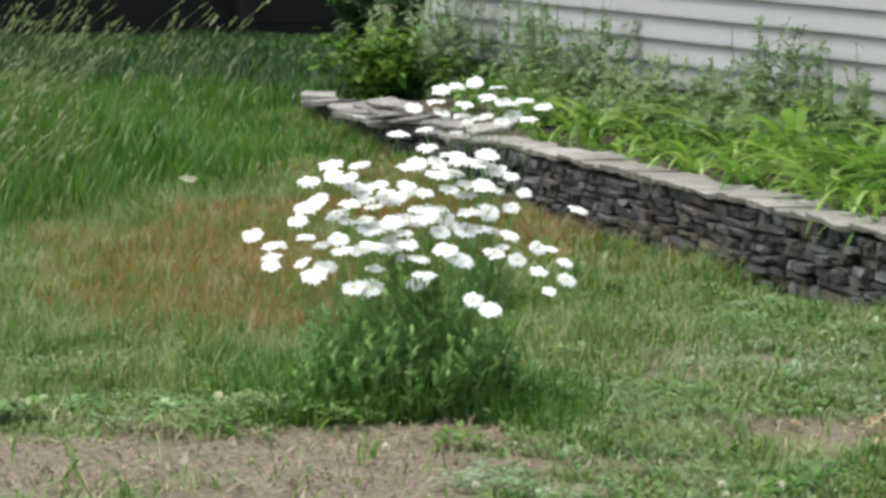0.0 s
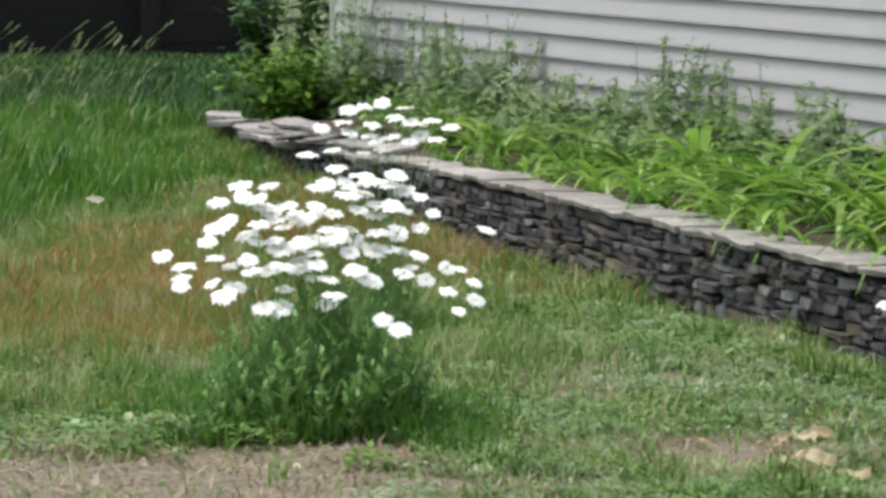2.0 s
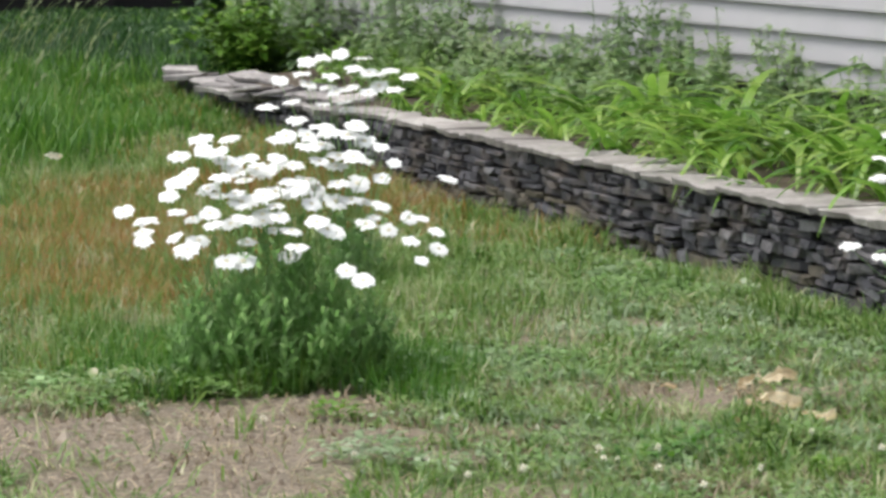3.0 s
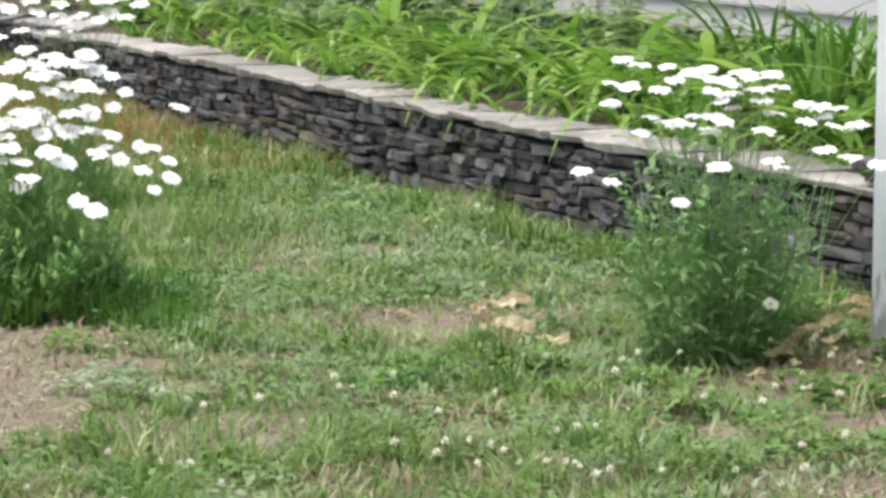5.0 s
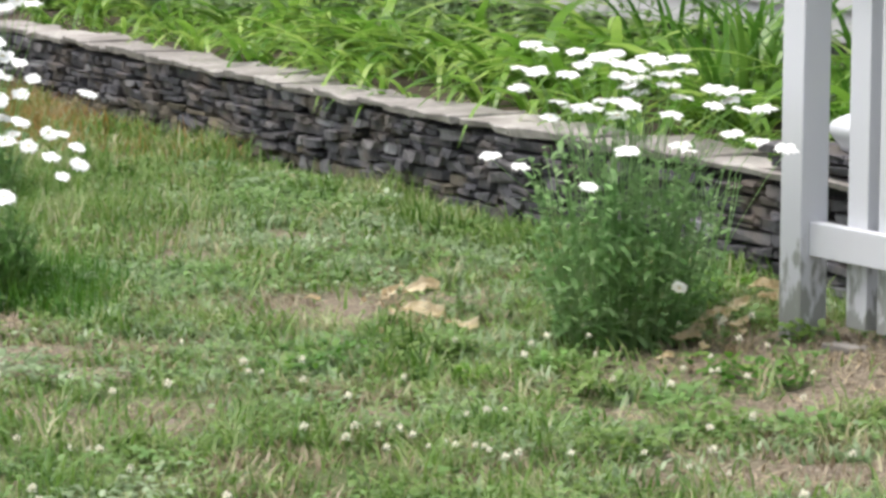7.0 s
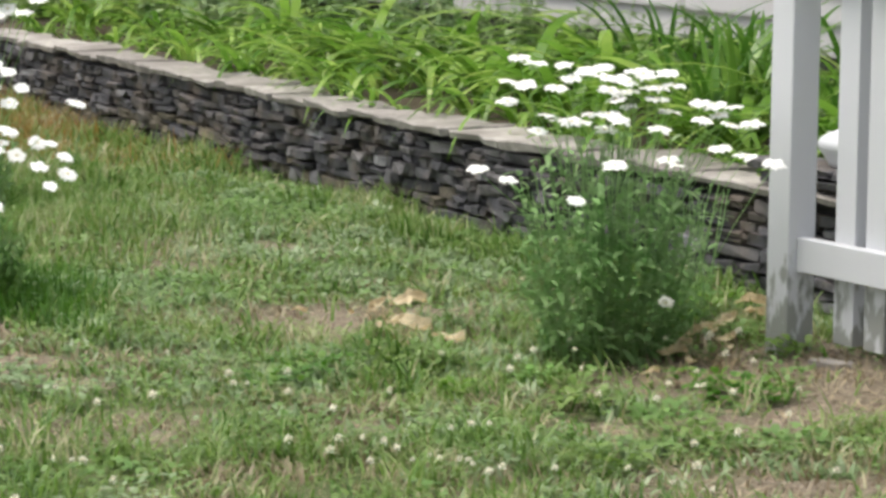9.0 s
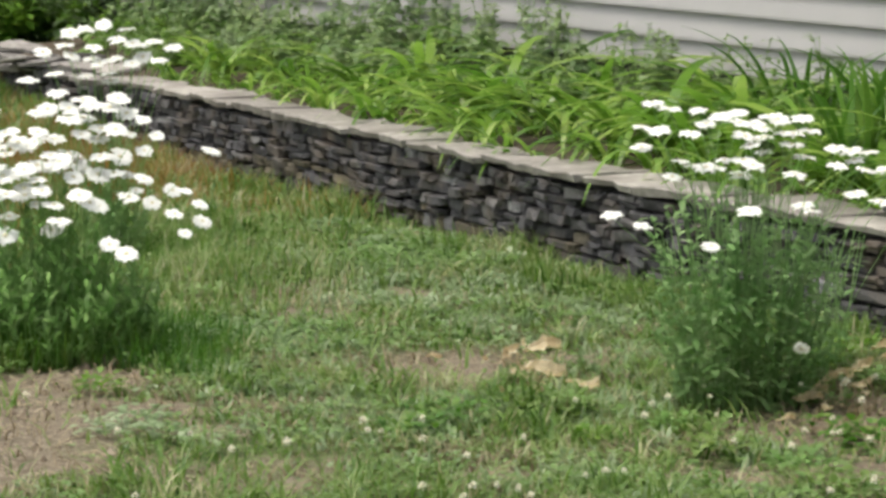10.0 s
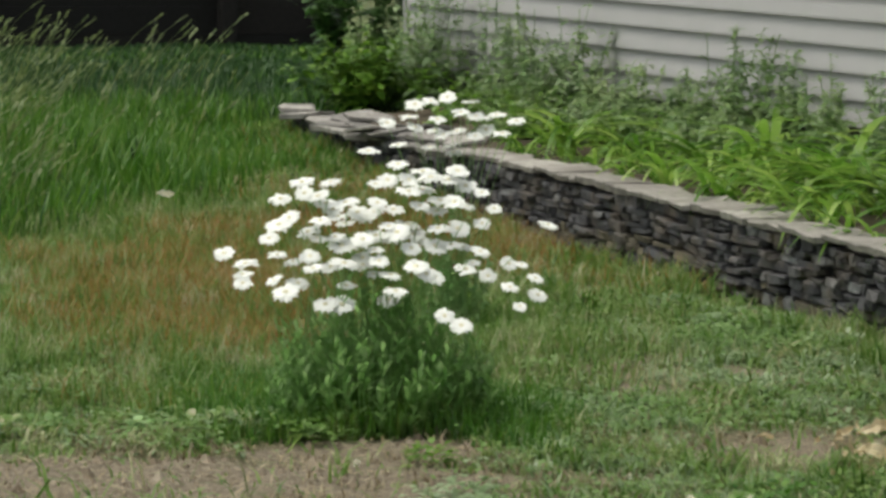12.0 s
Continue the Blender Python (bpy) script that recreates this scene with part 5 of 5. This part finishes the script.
POST_LEAVES = (
    (5.04, 6.93, 0.06, 10, 25, 0.035), (5.14, 7.01, 0.075, -20, 30, 0.035), (4.91, 6.81, 0.05, -40, 20, 0.03), (5.29, 7.14, 0.065, 25, 25, 0.04), (5.68, 7.4, 0.1, -30, 25, 0.04),
    (5.6, 7.28, 0.08, 0, 20, 0.04), (5.2, 7.08, 0.07, 40, 20, 0.03), (5.33, 7.06, 0.06, -15, 25, 0.03), (5.45, 7.22, 0.08, 15, 25, 0.035), (5.1, 6.95, 0.05, -30, 20, 0.03),
    (5.28, 6.98, 0.05, 70, 20, 0.03), (5.37, 7.19, 0.09, 20, 25, 0.035), (5.07, 6.86, 0.06, 60, 20, 0.03),
)
for k, (lx, ly, ls, lt, tl, up) in enumerate(LEAF_PILE + POST_LEAVES):
    dry_leaf(lx, ly, ls, lt, tl, 80 + k).location.z = float(ground_z(lx, ly)) + up
# lifted off the ground and tilted so that the camera sees it
dry_leaf(4.74, 13.48, 0.075, -22, 52, 95, "pale dead leaf raised above the grass to show to the camera", M_CLOVER_HEAD).location.z = 0.2


def build_straw():
    """Loose straw and dead stalks on the bare patches."""
    rng = np.random.default_rng(77)
    n = 16000
    x, y = scatter(n, 5.2, 10.0, 13, 43, rng)
    keep = on_lawn(x, y) & (rng.random(n) < (1.05 - cover_of(x, y)) * np.clip(vnoise(x, y, 0.15, 33) * 2 - 0.5, 0.1, 1))
    x, y = x[keep], y[keep]
    n = len(x)
    a = rng.uniform(0, 2 * np.pi, n)
    at = np.stack([x, y, ground_z(x, y) + rng.uniform(0.001, 0.012, n)], 1)
    way = np.stack([np.cos(a), np.sin(a), rng.uniform(-0.02, 0.25, n)], 1)
    L = rng.uniform(0.02, 0.07, n)
    tagged(new("loose_straw", leaf_cloud("loose_straw", at, way, L, np.full(n, 0.005), M_DRY, 0.0)), "loose dry straw on bare earth", "straw", kind="stuff")


build_straw()


def lawn_weed(x, y, radius, leaves, size, mat, seed):
    """A low rosette of broad leaves."""
    rng = np.random.default_rng(seed)
    z = float(ground_z(x, y))
    a, r = rng.uniform(0, 2 * np.pi, leaves), radius * np.sqrt(rng.uniform(0, 1, leaves)) * 0.7
    at = np.stack([x + r * np.cos(a), y + r * np.sin(a), z + rng.uniform(0.0, 0.05, leaves)], 1)
    way = np.stack([np.cos(a) + rng.normal(0, 0.5, leaves), np.sin(a) + rng.normal(0, 0.5, leaves), rng.uniform(0.3, 1.2, leaves)], 1)
    L = size * rng.uniform(0.6, 1.2, leaves)
    ob = thing("lawn_weed", "low broad-leaved green weed in the lawn", "weed", "low lawn weeds")
    tagged(part("leaves", leaf_cloud("leaves", at, way, L, L * 0.5, mat, 0.45), None, ob), kind="stuff")
    return ob


def build_lawn_weeds():
    rng = np.random.default_rng(79)
    for k, (x, y, r, m) in enumerate(((4.95, 6.52, 0.1, M_TALL), (4.98, 6.46, 0.08, M_TALL), (4.93, 6.64, 0.07, M_TALL), (4.59, 6.3, 0.1, M_DAISY_LEAF), (5.67, 7.58, 0.12, M_SHRUB), (5.62, 7.8, 0.1, M_SHRUB), (5.51, 7.44, 0.1, M_LEAFY), (4.5, 6.51, 0.09, M_LEAFY), (4.14, 5.92, 0.12, M_LEAFY), (4.2, 7.25, 0.14, M_TALL), (4.0, 7.1, 0.09, M_TALL), (4.66, 5.92, 0.1, M_CLOVER), (5.38, 6.82, 0.06, M_LEAFY), (5.42, 6.9, 0.05, M_LEAFY), (5.33, 6.88, 0.05, M_LAWN), (5.78, 10.4, 0.14, M_BLUEWEED), (5.82, 10.1, 0.13, M_BLUEWEED), (5.78, 9.84, 0.14, M_BLUEWEED), (5.72, 9.58, 0.12, M_BLUEWEED), (5.72, 10.75, 0.13, M_BLUEWEED), (5.6, 10.15, 0.12, M_BLUEWEED), (5.74, 9.2, 0.1, M_BLUEWEED), (3.36, 7.5, 0.08, M_BLUEWEED), (3.5, 7.56, 0.09, M_BLUEWEED), (3.46, 7.36, 0.07, M_BLUEWEED))):
        lawn_weed(x, y, r * 1.2, int(120 * (r / 0.12) ** 2), 0.04, m, 500 + k)
    for k, (x, y, r) in enumerate(((4.72, 6.85, 0.08), (5.2, 6.62, 0.07), (5.05, 6.45, 0.06), (4.62, 6.9, 0.07), (4.45, 7.2, 0.14), (4.5, 6.05, 0.12), (5.45, 7.1, 0.1), (5.6, 6.75, 0.09), (5.65, 8.9, 0.15), (5.6, 9.6, 0.2), (5.7, 10.2, 0.2), (5.45, 9.9, 0.2), (5.18, 6.98, 0.08))):
        lawn_weed(x, y, r * 1.25, int(130 * (r / 0.12) ** 2), 0.036, M_LEAFY if k in (4, 5) else M_DAISY_LEAF if k in (1, 3) else M_CLOVER, 300 + k)

    for k in range(12):
        lawn_weed(rng.uniform(3.38, 4.1), rng.uniform(8.4, 8.62), rng.uniform(0.05, 0.1), 26, 0.042, (M_DAISY_LEAF, M_CLOVER, M_LAWN)[k % 3], 330 + k)
    for k in range(44):
        x = rng.uniform(2.1, 4.2)
        y = 8.62 + 0.1 * math.sin(x * 5) - 0.16 * max(x - 3.2, 0) + abs(rng.normal(0, 0.17))
        lawn_weed(x, y, rng.uniform(0.04, 0.1), int(rng.uniform(18, 50)), rng.uniform(0.03, 0.06), (M_CLOVER, M_BLUEWEED, M_LAWN, M_DAISY_PALE)[k % 4], 350 + k)
    for k in range(14):
        x, y = (float(v[0]) for v in scatter(1, 6.2, 11.0, 20, 38, rng))
        if x < 5.6 and math.hypot(x - 4.8, y - 8.0) > 0.6:
            lawn_weed(x, y, rng.uniform(0.06, 0.14), 80, 0.035, M_CLOVER if k % 2 else M_SHRUB, 380 + k)


build_lawn_weeds()


def build_clods():
    """Crumbs of earth and pebbles on the bare patches."""
    rng = np.random.default_rng(83)
    n = 14000
    x, y = scatter(n, 5.2, 10.0, 13, 43, rng)
    keep = on_lawn(x, y) & (rng.random(n) < (1.0 - cover_of(x, y)) ** 1.5)
    x, y = x[keep], y[keep]
    n = len(x)
    r = rng.uniform(0.002, 0.009, n) * (1 + 1.6 * (rng.random(n) < 0.12))
    c = np.stack([x, y, ground_z(x, y) - 0.1 * r], 1)
    corner = np.array([(1, 0, 0), (0, 1, 0), (-1, 0, 0), (0, -1, 0), (0, 0, 1), (0, 0, -1)], float)
    v = c[:, None] + corner[None] * r[:, None, None] * rng.uniform(0.6, 1.4, (n, 6, 1))
    f = np.array([(0, 1, 4), (1, 2, 4), (2, 3, 4), (3, 0, 4), (1, 0, 5), (2, 1, 5), (3, 2, 5), (0, 3, 5)])
    faces = (f[None] + 6 * np.arange(n)[:, None, None]).reshape(-1, 3)
    tagged(new("earth_crumbs", mesh_of("earth_crumbs", v.reshape(-1, 3).tolist(), faces.tolist(), M_CRUMB)), "crumbs of dry earth and pebbles", "soil", kind="stuff")


build_clods()


def dead_tuft(x, y, n, radius, seed):
    rng = np.random.default_rng(seed)
    a = rng.uniform(0, 2 * np.pi, n)
    root = np.stack([x + rng.normal(0, 0.015, n), y + rng.normal(0, 0.015, n), np.full(n, float(ground_z(x, y)))], 1)
    me = bent_blades("dead_tuft", root, rng.uniform(0.5, 1.0, n) * radius, rng.uniform(0.004, 0.007, n), a, rng.uniform(0.8, 1.6, n), M_DRY, 4)
    tagged(new("dead_tuft", me), "flattened tuft of yellow dead grass", "grass", "dead tufts")


for tx, ty, tn in ((4.78, 7.85, 26), (4.84, 7.84, 18), (4.74, 7.76, 20), (4.66, 7.6, 14), (4.8, 7.92, 12), (4.62, 7.5, 12), (5.35, 7.12, 22), (5.5, 7.0, 20), (5.22, 6.99, 14), (5.16, 6.86, 12)):
    dead_tuft(tx, ty, tn, 0.075, int(tx * 100 + ty * 10))


def build_foot_stone():
    ob = new("flat_stone", bpy.data.meshes.new("flat_stone"))
    bm = slab_bm(0.1, 0.07, 0.026, np.random.default_rng(91), 2.6)
    bm.to_mesh(ob.data)
    bm.free()
    ob.data.materials.append(M_CAP)
    ob.matrix_basis = pose(5.4, 6.68, float(ground_z(5.4, 6.68)) + 0.004, 4, 3, 40)
    tagged(ob, "pale flat stone lying in the earth beside the railing", "stone")


build_foot_stone()


# ---- white ornament on the wall ----
def build_ornament():
    bm = bmesh.new()
    bmesh.ops.create_uvsphere(bm, u_segments=20, v_segments=12, radius=1)
    for v in bm.verts:
        p = v.co.copy()
        bulge = 1 + 0.18 * math.sin(3 * p.x + 1) * math.cos(2.2 * p.y) + 0.12 * math.sin(4 * p.z)
        v.co = Vector((p.x * 0.06 * bulge, p.y * 0.11 * bulge, (max(p.z, -0.75)) * 0.062 * bulge))
    for f in bm.faces:
        f.smooth = True
    me = bpy.data.meshes.new("garden_ornament")
    bm.to_mesh(me)
    bm.free()
    me.materials.append(M_WHITE)
    ob = new("garden_ornament", me)
    ob.location = (5.975, 7.36, 0.462)
    tagged(ob, "white rounded garden ornament standing on stacked slates on the wall", "ornament")


build_ornament()
